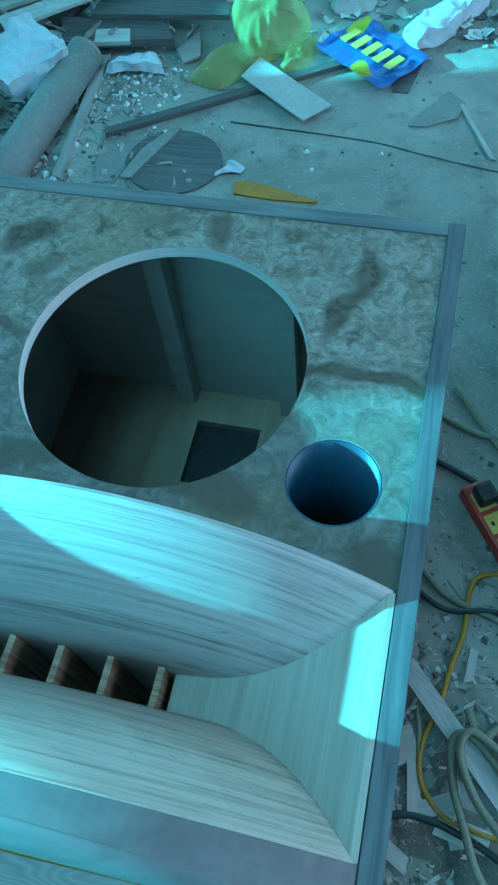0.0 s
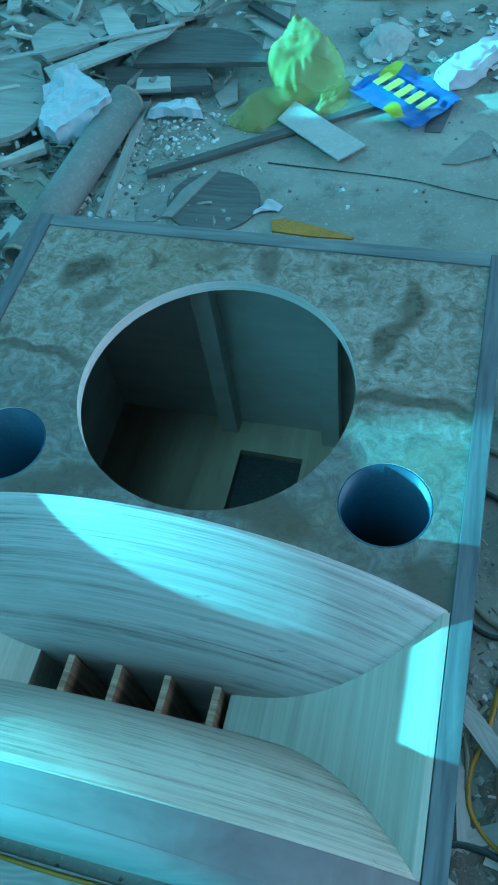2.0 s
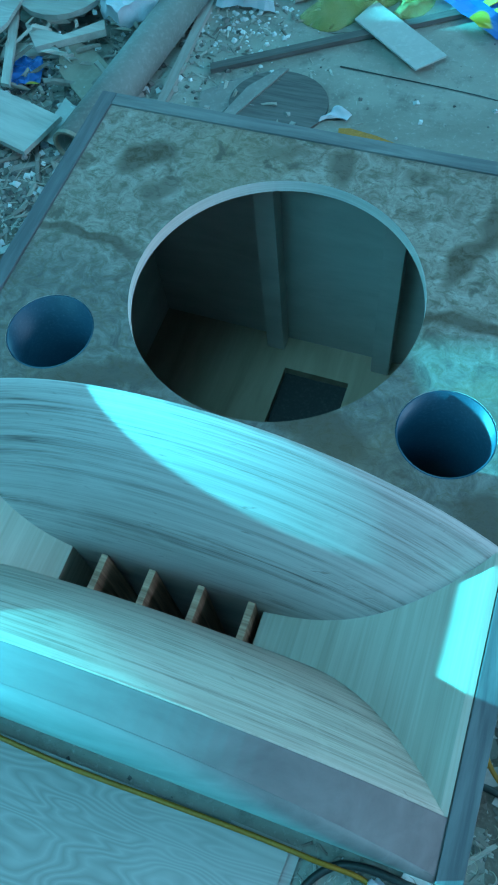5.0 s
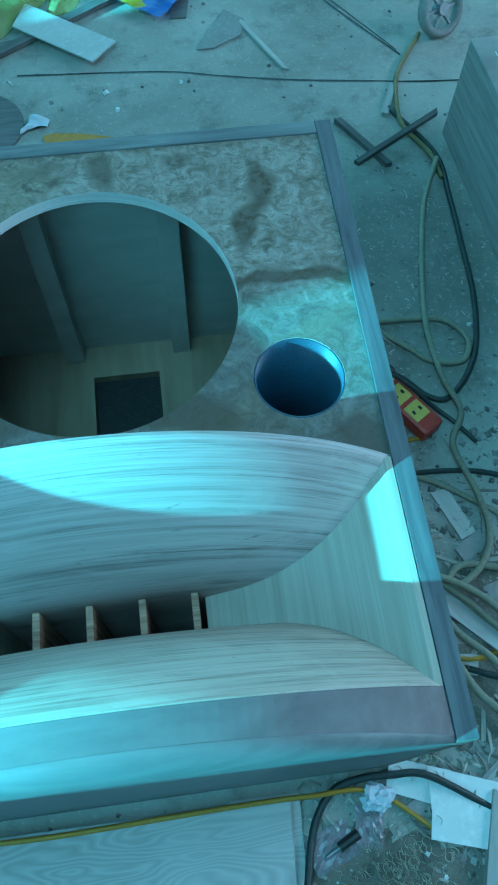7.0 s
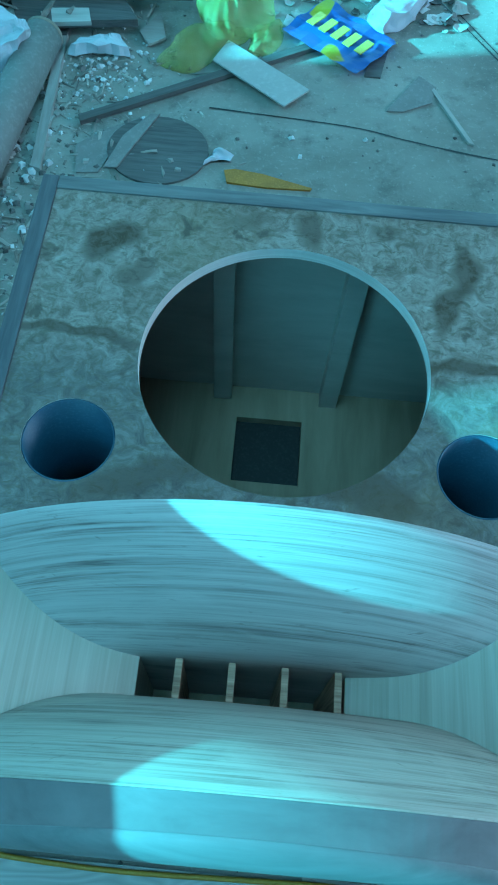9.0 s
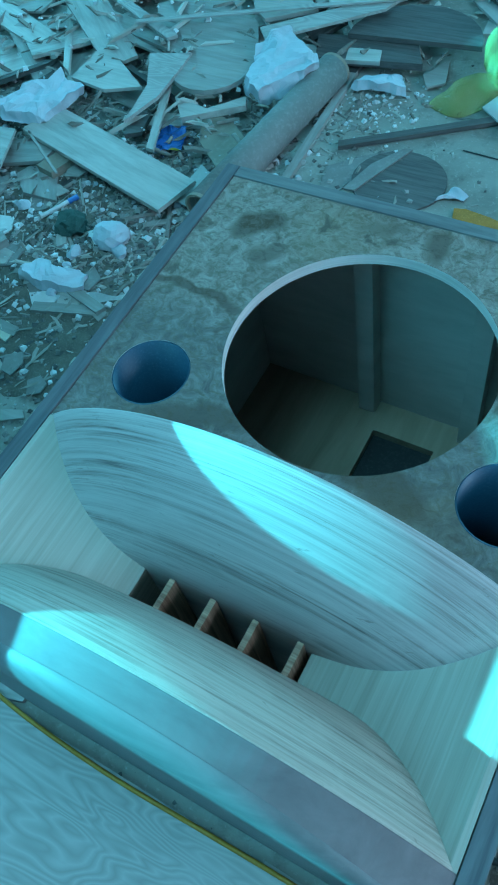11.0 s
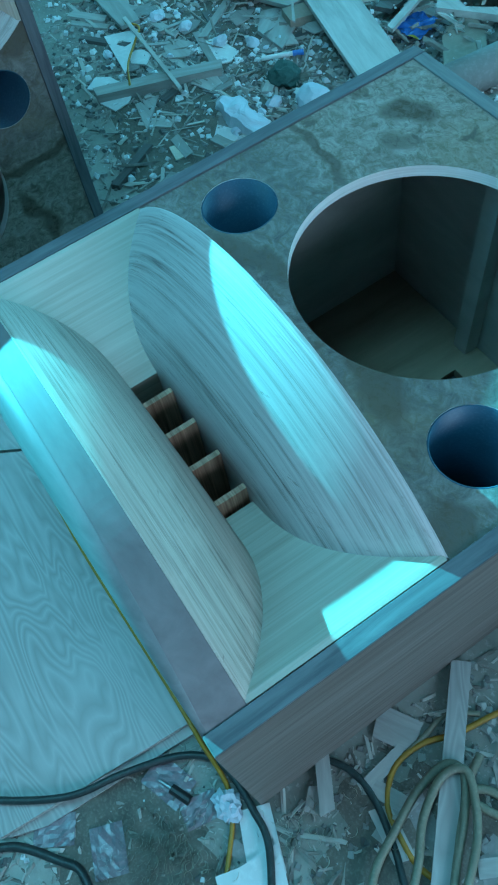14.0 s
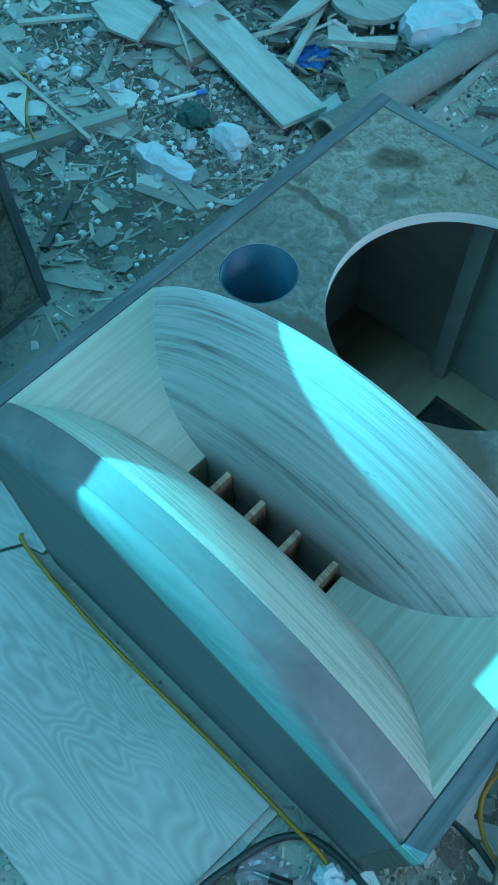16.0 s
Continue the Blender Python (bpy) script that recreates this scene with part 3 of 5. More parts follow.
    # the horn
    part("far_flare", flare(0.2460, 0.141, FAR_SAG, 0.002), M["flare"], cab, "sanded laminated plywood horn flare", True)
    part("near_flare", flare(0.0004, 0.098, NEAR_SAG, -0.0015), M["flare_warm_cast"], cab, "sanded laminated plywood horn flare", True)
    for sx in (-1, 1):
        bm = bmesh.new()
        foot = 0.101 if sx > 0 else THROAT
        deep = (MOUTH - foot) / SPLAY
        pts = [(MOUTH - 0.003, 0), (foot, deep), (foot, 0.30), (foot + 0.014, 0.30), (foot + 0.014, deep + 0.004), (MOUTH + 0.0042, 0.012), (MOUTH + 0.0042, 0)]
        a = [bm.verts.new((sx * x, -0.001, TOP + 0.0015 - d)) for x, d in pts]
        b = [bm.verts.new((sx * x, 0.245, TOP + 0.0015 - d)) for x, d in pts]
        bm.faces.new(a)
        bm.faces.new(b[::-1])
        for i in range(len(pts)):
            j = (i + 1) % len(pts)
            bm.faces.new((a[i], a[j], b[j], b[i]))
        part("horn_side", bm, M["sidewall"], cab, "pale plywood horn side")
    for k in range(4):
        x = -0.085 + 0.0583 * k
        part("throat_slat", box(x - 0.004, x + 0.004, 0.092, 0.1405, TOP - 0.29, TOP - 0.076, 0.0006), M["slat"], cab, "brown plywood throat slat")
    part("throat_back", box(-0.14, 0.14, 0.06, 0.18, TOP - 0.31, TOP - 0.30), M["inner"], cab)
    # inside the box
    part("back_panel", slab_with_holes([(-HALF + WALL, NEAR + 0.0195), (HALF - WALL, NEAR + 0.0195), (HALF - WALL, FAR - WALL), (-HALF + WALL, FAR - WALL)], [[(-0.06, 0.535), (0.06, 0.535), (0.06, 0.664), (-0.06, 0.664)]], 0.004, 0.022), [M["inner"], M["inner"]], cab, "plywood back panel with a square cut-out")
    # black sheet added so the open cut-out looks dark, in place of shade
    if plate:
        part("terminal_plate", box(-0.07, 0.07, 0.525, 0.674, 0.0005, 0.0038), M["black"], cab, "black sheet added as the dark of the square cut-out")
    for x in (-0.090, 0.106):
        part("brace", box(x - 0.016, x + 0.016, FAR - WALL - 0.034, FAR - WALL - 0.0042, 0.0222, TOP - 0.0192, 0.001), M["inner_lit"], cab, "upright wooden brace")
    deep = (0.0221, TOP - 0.0191)
    for sx in (-1, 1):
        x0, x1 = sorted((sx * (HALF - WALL - 0.004), sx * (HALF - WALL - 0.0003)))
        part("inner_face", box(x0, x1, 0.223, FAR - WALL - 0.0045, *deep), M["inner_lit"], cab, "raw plywood inner face, toned pale for the light inside")
    part("inner_face", box(-HALF + WALL, HALF - WALL, FAR - WALL - 0.004, FAR - WALL - 0.0003, *deep), M["inner_lit"], cab, "raw plywood inner face, toned pale for the light inside")
    part("chamber_board", box(-HALF + WALL, HALF - WALL, 0.205, 0.222, 0.022, TOP - 0.20), M["inner"], cab)
    return cab


cabinet = horn_cabinet("speaker_cabinet", "unfinished plywood horn speaker cabinet lying on its back on the floor")
second = horn_cabinet("speaker_cabinet", "unfinished plywood horn speaker cabinet standing upright beside the other", plate=False)
second.matrix_basis = Matrix.Translation((-0.80, -0.02, 0.0)) @ pose(0, 0, 0, 0, 0, 2.5) @ Matrix(((0, 0, 1, -TOP), (1, 0, 0, 0.0), (0, -1, 0, FAR), (0, 0, 0, 1)))

# ---------------------------------------------------------------- third box and boards beside the cabinets
third = thing("veneered_box", "low box in pale streaked veneer lying on the floor", "box", at=(0.735, 1.215, 0), turn=(0, 0, 184.5))
part("body", box(-0.62, 0.0, 0.0, 0.86, 0.0, 0.235, 0.004), M["cabinet3"], third)
random.seed(5)
for k in range(11):
    x, y = -0.055 + random.uniform(-0.012, 0.012), 0.05 + 0.052 * k
    w, h = random.uniform(0.010, 0.020), random.uniform(0.008, 0.015)
    turn = random.uniform(0, 6.28)
    sweep = random.uniform(3.5, 6.5)
    part("chalk_mark", tube([(x + w * math.cos(turn + sweep * q / 6), y + h * math.sin(turn + 1.15 * sweep * q / 6), 0.2352) for q in range(7)], 0.0010, 5, 4), M["chalk"], third, "white chalk scribble")

single("plywood_board", prism([(-0.400, -0.074), (0.190, -0.077), (0.168, -0.396), (-0.585, -0.372)], 0.010, 0.022), M["board"], "pale plywood sheet with wavy grain on the floor", "plywood", "plywood sheets")
single("plywood_board", prism([(0.10, -0.070), (0.205, -0.072), (0.190, -0.330), (0.172, -0.385), (0.06, -0.36)], 0.0, 0.0095), M["board"], "plywood sheet edge showing under another sheet", "plywood", "plywood sheets")
single("plywood_board", prism([(-0.412, -0.070), (-0.372, -0.058), (-0.372, 0.02), (-0.60, 0.16), (-0.835, 0.05), (-1.05, -0.25), (-0.60, -0.378)], 0.002, 0.012), M["board"], "pale plywood sheet between the two cabinets", "plywood", "plywood sheets")

# ---------------------------------------------------------------- wood offcuts


def offcut(c, length, width, angle, thick=0.012, z=0.0, mat="plank", label="grey dusty wooden offcut lying in the rubble", tilt=(0, 0), name="offcut", taper=1.0):
    pts = [(-length / 2, -width / 2), (length / 2, -width / 2 * taper), (length / 2 + random.uniform(-0.01, 0.01), width / 2 * taper), (-length / 2 + random.uniform(-0.008, 0.008), width / 2)]
    bm = prism(pts, 0, thick)
    return single(name, bm, M[mat], label, "offcut", "wood offcuts", m=pose(c[0], c[1], z, tilt[0], tilt[1], angle))


def slab(points, z, thick, mat, label, name="offcut", category="offcut", group="wood offcuts"):
    cx, cy = (sum(p[k] for p in points) / len(points) for k in (0, 1))
    return single(name, prism([(x - cx, y - cy) for x, y in points], 0, thick), M[mat], label, category, group, m=pose(cx, cy, z))


offcut((-1.028, 1.147), 0.56, 0.125, -15, 0.012, 0.038, label="wide pale board lying across the rubble", name="board")
offcut((-0.571, 1.475), 0.46, 0.022, 93, 0.014, 0.0, label="thin straight batten on the floor", name="batten")
offcut((-0.204, 1.591), 0.68, 0.022, 32, 0.012, 0.004, "darkplank", "long dark stick on the floor", name="stick")
offcut((-1.178, 0.671), 0.32, 0.035, 68, 0.03, 0.0, "plank", "dusty square batten in the rubble", name="batten")
offcut((0.500, 0.165), 0.42, 0.030, -46, 0.006, 0.010, "board", "flat pale wooden lath under the cables", name="lath")
offcut((0.375, 0.175), 0.06, 0.05, 30, 0.006, 0.0, "plank", "small square of grey board")
offcut((0.375, 0.04), 0.085, 0.022, -30, 0.012, 0.0, "plank", "short wooden stub beside the cabinet")
offcut((0.375, 1.54), 0.19, 0.010, -64, 0.006, 0.0, "plank", "thin pale stick on bare floor", name="stick")
offcut((0.550, 1.204), 0.17, 0.014, -59, 0.012, 0.0, "darkplank", "dark stick crossing another", name="stick")
offcut((0.625, 1.195), 0.24, 0.012, 32, 0.010, 0.013, "darkplank", "dark stick crossing another", name="stick")
offcut((0.637, 1.325), 0.10, 0.014, 67, 0.010, 0.0, "plank", "grey wooden stick on bare floor", name="stick")
offcut((0.475, -0.19), 0.16, 0.03, 70, 0.02, 0.0, "plank", "grey square batten at the edge of the rubble", name="batten")
slab([(-0.30 + 0.115 * math.cos(a), 1.345 + 0.105 * math.sin(a)) for a in (2 * math.pi * k / 30 for k in range(30))], 0.0, 0.006, "darkplank", "dark round board disc on the floor", "disc", "disc")
slab([(-0.487, 1.34), (-0.43, 1.395), (-0.356, 1.444), (-0.389, 1.365), (-0.423, 1.262), (-0.471, 1.255)], 0.0, 0.004, "tube", "thin brown-grey board scrap beside the disc")
slab([(-0.412, 1.272), (-0.384, 1.375), (-0.331, 1.452), (-0.310, 1.455), (-0.352, 1.354), (-0.383, 1.275)], 0.0062, 0.004, "tube", "dull curved wedge of board lying on the disc")
slab([(-1.475, 1.026), (-1.466, 1.13), (-1.323, 1.144), (-1.264, 1.0), (-1.36, 0.985)], 0.05, 0.008, "plank", "pale bent sheet offcut")
slab([(-0.206, 1.643), (-0.175, 1.721), (0.033, 1.566), (-0.024, 1.503)], 0.018, 0.004, "cardgrey", "pale rectangular card on the floor", "card", "card", "loose cards")
slab([(-1.452, 0.656), (-1.415, 0.745), (-1.272, 0.623)], 0.012, 0.003, "paper", "white triangular card scrap", "card", "card", "loose cards")
slab([(-1.155, 0.584), (-1.147, 0.649), (-1.05, 0.559)], 0.004, 0.005, "plank", "triangular pale wood scrap")
slab([(-0.963, 0.569), (-0.951, 0.611), (-0.91, 0.603), (-0.913, 0.56)], 0.002, 0.006, "shavings", "small pale wood chip")
slab([(0.22, 1.538), (0.30, 1.672), (0.342, 1.635), (0.330, 1.58), (0.26, 1.54)], 0.002, 0.003, "tube", "dull grey torn card on bare floor", "card", "card", "loose cards")
slab([(0.333, -0.086), (0.349, -0.041), (0.437, -0.072), (0.41, -0.118)], 0.004, 0.003, "paper", "white card under a cable", "card", "card", "loose cards")
slab([(0.40, -0.060), (0.505, -0.098), (0.478, -0.186), (0.385, -0.158), (0.394, -0.124)], 0.009, 0.003, "paper", "white card with a brown mark", "card", "card", "loose cards")
slab([(-0.86, 0.345), (-0.80, 0.372), (-0.74, 0.41), (-0.755, 0.425), (-0.82, 0.40), (-0.87, 0.38)], 0.001, 0.006, "plank", "curved thin wood scrap")



def lath(a, b, w, z, mat="plank", label="long thin wooden lath lying on the rubble", name="lath", thick=0.010, tilt=0.0):
    a, b = Vector(a), Vector(b)
    return offcut(tuple((a + b) / 2), (b - a).length, w, math.degrees(math.atan2(b.y - a.y, b.x - a.x)), thick, z, mat, label, (tilt, 0), name)


def lobe(cx, cy, rx, ry, a0, a1, n=12):
    return [(cx + rx * math.cos(radians(a0 + (a1 - a0) * k / n)), cy + ry * math.sin(radians(a0 + (a1 - a0) * k / n))) for k in range(n + 1)]


# cut boards and laths on top of the heap
slab([*lobe(-0.925, 1.535, 0.112, 0.108, -200, 20), (-0.83, 1.63), (-0.90, 1.755), (-0.98, 1.80), (-1.055, 1.92), (-1.25, 1.765), (-1.22, 1.72), (-1.13, 1.69)], 0.056, 0.014, "plank", "grey keyhole-shaped template board", "template", "template")
slab([*lobe(-0.88, 1.865, 0.085, 0.082, 15, 195), (-0.93, 1.795), (-0.88, 1.762), (-0.755, 1.845)], 0.068, 0.012, "plank", "rounded grey board offcut")
slab([(-0.862, 1.702), (-0.617, 1.905), (-0.538, 1.946), (-0.564, 1.872), (-0.819, 1.654)], 0.084, 0.008, "board", "pale thin plywood strip with a pointed end")
lath((-1.23, 1.625), (-0.54, 1.92), 0.016, 0.094, "board", "pale thin strip of plywood", thick=0.005)
slab([(-0.82, 2.021), (-0.768, 2.059), (-0.666, 1.921), (-0.74, 1.889)], 0.060, 0.010, "plank", "small square grey board offcut")
lath((-1.07, 2.11), (-0.765, 1.92), 0.055, 0.052, label="broad grey lath on the rubble heap")
slab([(-1.125, 1.531), (-1.006, 1.564), (-1.0, 1.50), (-0.993, 1.369), (-1.024, 1.249), (-1.05, 1.40)], 0.066, 0.010, "board", "pale pointed board offcut")
slab([(-1.30, 1.54), (-1.242, 1.515), (-1.072, 1.403), (-1.171, 1.359), (-1.30, 1.38)], 0.056, 0.010, "plank", "pale triangular board offcut")
lath((-1.40, 1.755), (-1.10, 1.61), 0.030, 0.074, "board", "pale narrow lath on the rubble heap")
lath((-1.165, 2.27), (-1.07, 1.975), 0.040, 0.080, "board", "pale narrow lath on the rubble heap")
lath((-1.56, 2.245), (-1.03, 1.94), 0.034, 0.066)
lath((-1.02, 1.456), (-0.916, 1.20), 0.020, 0.046)
slab([(-0.971, 1.409), (-0.858, 1.391), (-0.782, 1.467), (-0.765, 1.434), (-0.906, 1.335)], 0.034, 0.018, "plank", "thick brown-edged board offcut")
slab([(-0.861, 1.361), (-0.842, 1.405), (-0.774, 1.381), (-0.705, 1.328), (-0.709, 1.222), (-0.728, 1.211), (-0.823, 1.287)], 0.030, 0.003, "cardboard", "torn grey-brown card on rubble", "card", "card", "loose cards")
slab([(-0.78, 1.223), (-0.716, 1.181), (-0.703, 1.069), (-0.782, 1.084)], 0.020, 0.003, "cardgrey", "crumpled blue-grey card beside the cabinet", "card", "card", "loose cards")
slab([(-1.053, 1.302), (-1.039, 1.392), (-1.011, 1.369), (-0.988, 1.261), (-1.027, 1.238)], 0.030, 0.012, "darkplank", "dark curved wood offcut")
slab([(-1.616, 2.188), (-1.589, 2.211), (-1.447, 2.126), (-1.308, 2.096), (-1.305, 2.055), (-1.443, 2.073)], 0.062, 0.010, "board", "pale bent strip of plywood")
slab([(-1.503, 1.946), (-1.39, 2.017), (-1.317, 1.999), (-1.281, 1.887), (-1.444, 1.847)], 0.050, 0.014, "darkplank", "dark broken board offcut")
lath((-1.09, 2.266), (-0.81, 2.175), 0.035, 0.058)
lath((-0.965, 2.328), (-0.866, 2.23), 0.034, 0.050)
slab([*lobe(-0.455, 1.80, 0.182, 0.165, 6, 186)], 0.050, 0.014, "darkplank", "dark half-round board offcut")
slab([(-0.727, 1.785), (-0.452, 1.824), (-0.40, 1.731), (-0.686, 1.683)], 0.028, 0.020, "darkplank", "short dark-stained plank in the rubble", "plank")
slab([(-0.398, 1.731), (-0.354, 1.811), (-0.33, 1.715), (-0.368, 1.684)], 0.012, 0.006, "plank", "small grey board scrap")
slab([(-0.763, 2.265), (-0.713, 2.273), (-0.637, 2.136), (-0.575, 2.052), (-0.605, 2.028), (-0.684, 2.127)], 0.015, 0.012, "plank", "curved grey board strip")
lath((-0.69, 2.251), (-0.26, 2.152), 0.020, 0.025)
lath((-0.40, 2.168), (-0.232, 2.042), 0.030, 0.012, "darkplank", "dark wooden lath on bare floor")

# loose offcuts heaped beyond the cabinets
random.seed(7)
proto = []
for k in range(14):
    ln, w, th = random.uniform(0.12, 0.46), random.uniform(0.018, 0.11), random.uniform(0.005, 0.016)
    skew = random.uniform(-0.02, 0.02)
    pts = [(-ln / 2, -w / 2), (ln / 2 + skew, -w / 2 * random.uniform(0.5, 1)), (ln / 2 - skew, w / 2), (-ln / 2 + skew / 2, w / 2)]
    if k % 4 == 0:
        pts = [(-0.09, -0.05), (0.07, -0.06), (0.10, 0.0), (0.05, 0.055), (-0.04, 0.035)]
    bm = prism([(x * random.uniform(0.9, 1.1), y) for x, y in pts], 0, th)
    ob = part("offcut", bm, M["plank" if k % 5 else "darkplank"])
    proto.append(tagged(ob, random.choice(("grey dusty wooden offcut in the rubble heap", "splintered thin plywood strip in the rubble heap")), "offcut", "wood offcuts"))


def heap_height(x, y):
    return 0.085 * max(0.0, 1 - ((x + 1.25) / 0.95) ** 2) * max(0.0, 1 - ((y - 1.95) / 0.95) ** 2)


count = 0
used = set()
while count < 112:
    x, y = random.uniform(-2.15, -0.25), random.uniform(0.95, 2.85)
    if x > -0.55 and y < 1.95 or x > -0.9 and y < 1.45 or (x < -1.0 and y < 1.25 and random.random() < 0.6):
        continue
    if y < 1.05 - 0.5 * (x + 0.7) and x > -1.0:
        continue
    m = pose(x, y, heap_height(x, y) * random.uniform(0.05, 0.6) + 0.002, random.uniform(-7, 7), random.uniform(-6, 6), random.choice((25, 35, -40, 95, 150, 60)) + random.uniform(-25, 25))
    k = random.randrange(len(proto))
    if k not in used:
        used.add(k)
        proto[k].matrix_basis = m
    else:
        copy_thing(proto[k], m)
    count += 1
for k, ob in enumerate(proto):
    if k not in used:
        ob.matrix_basis = pose(-1.5 + 0.05 * k, 2.3, 0.03, 0, 0, 20 * k)

for c, ln, w, ang, z in (((-1.36, 1.62), 0.40, 0.12, -38, 0.06), ((-1.52, 1.95), 0.46, 0.11, 20, 0.07), ((-1.18, 2.35), 0.42, 0.13, 65, 0.05),
                      ((-1.72, 1.60), 0.44, 0.10, -20, 0.05), ((-1.45, 2.30), 0.5, 0.05, -30, 0.07), ((-1.62, 1.36), 0.36, 0.12, 48, 0.03)):
    offcut(c, ln, w, ang, 0.010, z, label="wide pale board on top of the rubble heap", name="board", tilt=(random.uniform(-4, 4), random.uniform(-4, 4)), taper=random.uniform(0.7, 1.0))

# ---------------------------------------------------------------- foam, bags, packets


def lump(size, seed, detail=3, rough=0.35, freq=6.0, sharp=False):
    bm = bmesh.new()
    bmesh.ops.create_icosphere(bm, subdivisions=detail, radius=1.0)
    for v in bm.verts:
        p = v.co.copy()
        f = noise.fractal(p * freq * 0.35 + Vector((seed, 0, seed * 2)), 1.0, 2.1, 5)
        if sharp:
            f = abs(f) * 1.6 - 0.5
        v.co = Vector((p.x * size[0], p.y * size[1], max(p.z, -0.55) * size[2])) * (1 + rough * f)
    low = min(v.co.z for v in bm.verts)
    for v in bm.verts:
        v.co.z -= low
    return bm


def crumpled_bag(size, seed, skirt=0.5):
    bm = bmesh.new()
    bmesh.ops.create_icosphere(bm, subdivisions=5, radius=1.0)
    o = Vector((seed, seed * 1.7, 0))
    for v in bm.verts:
        p = v.co.copy()
        f = 0.35 * noise.noise(p * 1.3 + o) - 0.20 * abs(noise.noise(Vector((p.x * 3.2, p.y * 3.2, p.z * 1.2)) + o)) - 0.05 * abs(noise.noise(p * 8 + o)) + 0.08
        wide = 1 + skirt * max(0.0, 0.35 - p.z)
        v.co = Vector((p.x * size[0] * wide, p.y * size[1] * wide, max(p.z, -0.25) * size[2])) * (1 + f)
    low = min(v.co.z for v in bm.verts)
    for v in bm.verts:
        v.co.z -= low
    return bm


def broken_foam(points, thick, seed):
    bm = prism(points, 0, thick)
    bmesh.ops.triangulate(bm, faces=bm.faces)
    bmesh.ops.subdivide_edges(bm, edges=bm.edges, cuts=9, use_grid_fill=True)
    for v in bm.verts:
        f = noise.noise_vector(v.co * 38 + Vector((seed, seed, 0)))
        v.co += f * 0.010 + noise.noise_vector(v.co * 14 + Vector((seed, 3, 0))) * 0.020
        if v.co.z < 0:
            v.co.z = 0
    return bm


single("foam_block", broken_foam([(-0.10, 0.05), (-0.06, 0.10), (-0.02, 0.115), (0.05, 0.06), (0.10, 0.01), (0.085, -0.05), (-0.01, -0.13), (-0.07, -0.08)], 0.045, 1), M["foam"], "broken white foam slab leaning on the rubble", "foam", "foam pieces", m=pose(-0.725, 1.585, 0.055, 10, -8, 0))
single("foam_block", broken_foam([(-0.11, -0.06), (0.02, 0.10), (0.12, 0.05), (0.06, -0.08), (-0.03, -0.09)], 0.03, 2), M["foam"], "broken white foam slab on top of a board", "foam", "foam pieces", m=pose(-1.335, 1.27, 0.052, 5, 4, 12))
single("foam_block", broken_foam([(-0.07, -0.02), (-0.05, 0.03), (0.06, 0.025), (0.075, -0.02)], 0.02, 3), M["foam"], "flat torn white foam piece", "foam", "foam pieces", m=pose(-0.485, 1.655, 0.012, 0, 3, 8))
single("foam_block", broken_foam([(-0.09, 0.0), (-0.06, 0.035), (0.08, 0.02), (0.085, -0.025), (-0.02, -0.03)], 0.035, 4), M["foam"], "crumbling white foam lump on the dirty floor", "foam", "foam pieces", m=pose(-0.915, 0.755, 0.0, 0, 0, 12))
single("foam_block", broken_foam([(-0.03, -0.015), (0.0, 0.02), (0.035, 0.015), (0.03, -0.015)], 0.012, 5), M["foam"], "small flat white foam scrap", "foam", "foam pieces", m=pose(-0.165, 1.335, 0.006, 0, 0, 5))
single("foam_block", lump((0.024, 0.019, 0.013), 3, 3, 0.5, 9), M["foam"], "knobbly white foam lump beside the cabinet", "foam", "foam pieces", m=pose(0.318, -0.094, 0))
single("foam_cup", lump((0.045, 0.042, 0.030), 5, 3, 0.22, 4), M["foam"], "crushed white foam cup", "cup", m=pose(-0.862, 0.925, 0))
random.seed(11)
for k in range(26):
    x, y = random.uniform(-1.5, -0.75), random.uniform(0.62, 1.2)
    s = random.uniform(0.008, 0.022)
    single("foam_bit", lump((s, s * random.uniform(0.6, 1), s * 0.7), k, 2, 0.5, 7), M["foam"], "small white foam bit in the dirt", "foam", "foam bits", m=pose(x, y, 0.0, 0, 0, 40 * k))

bag = thing("plastic_bag", "crumpled translucent yellow plastic bag", "plastic bag", at=(-0.17, 1.84, 0.0))
part("bag_body", crumpled_bag((0.080, 0.085, 0.110), 2, 0.25), M["bag"], bag, smooth=True)
mouth = part("bag_mouth", crumpled_bag((0.100, 0.050, 0.030), 5, 0.4), M["bag"], bag, "flattened mouth of the bag", True)
mouth.matrix_basis = pose(-0.065, -0.125, 0.0, 0, 0, 38)
tail = part("bag_handle", crumpled_bag((0.060, 0.030, 0.022), 13, 0.4), M["bag"], bag, "limp bag handle", True)
tail.matrix_basis = pose(0.085, -0.08, 0.0, 0, 0, 70)
single("plastic_bag", crumpled_bag((0.06, 0.05, 0.035), 8), M["cardgrey"], "crumpled pale plastic sheet in sunlight", "plastic bag", m=pose(0.02, 2.02, 0.0, 0, 0, 50), smooth=True)
single("red_cloth", crumpled_bag((0.12, 0.09, 0.06), 4), M["redcloth"], "crumpled dark red plastic sack", "sack", m=pose(0.83, 1.80, 0), smooth=True)
single("red_cloth", crumpled_bag((0.11, 0.06, 0.03), 9), M["redcloth"], "flattened red plastic wrapper in the rubble", "wrapper", m=pose(-0.83, 2.30, 0.04), smooth=True)
single("green_cloth", lump((0.045, 0.04, 0.022), 6, 3, 0.4, 5), M["greencloth"], "dark green rag in the dirt", "rag", m=pose(-0.99, 0.925, 0))
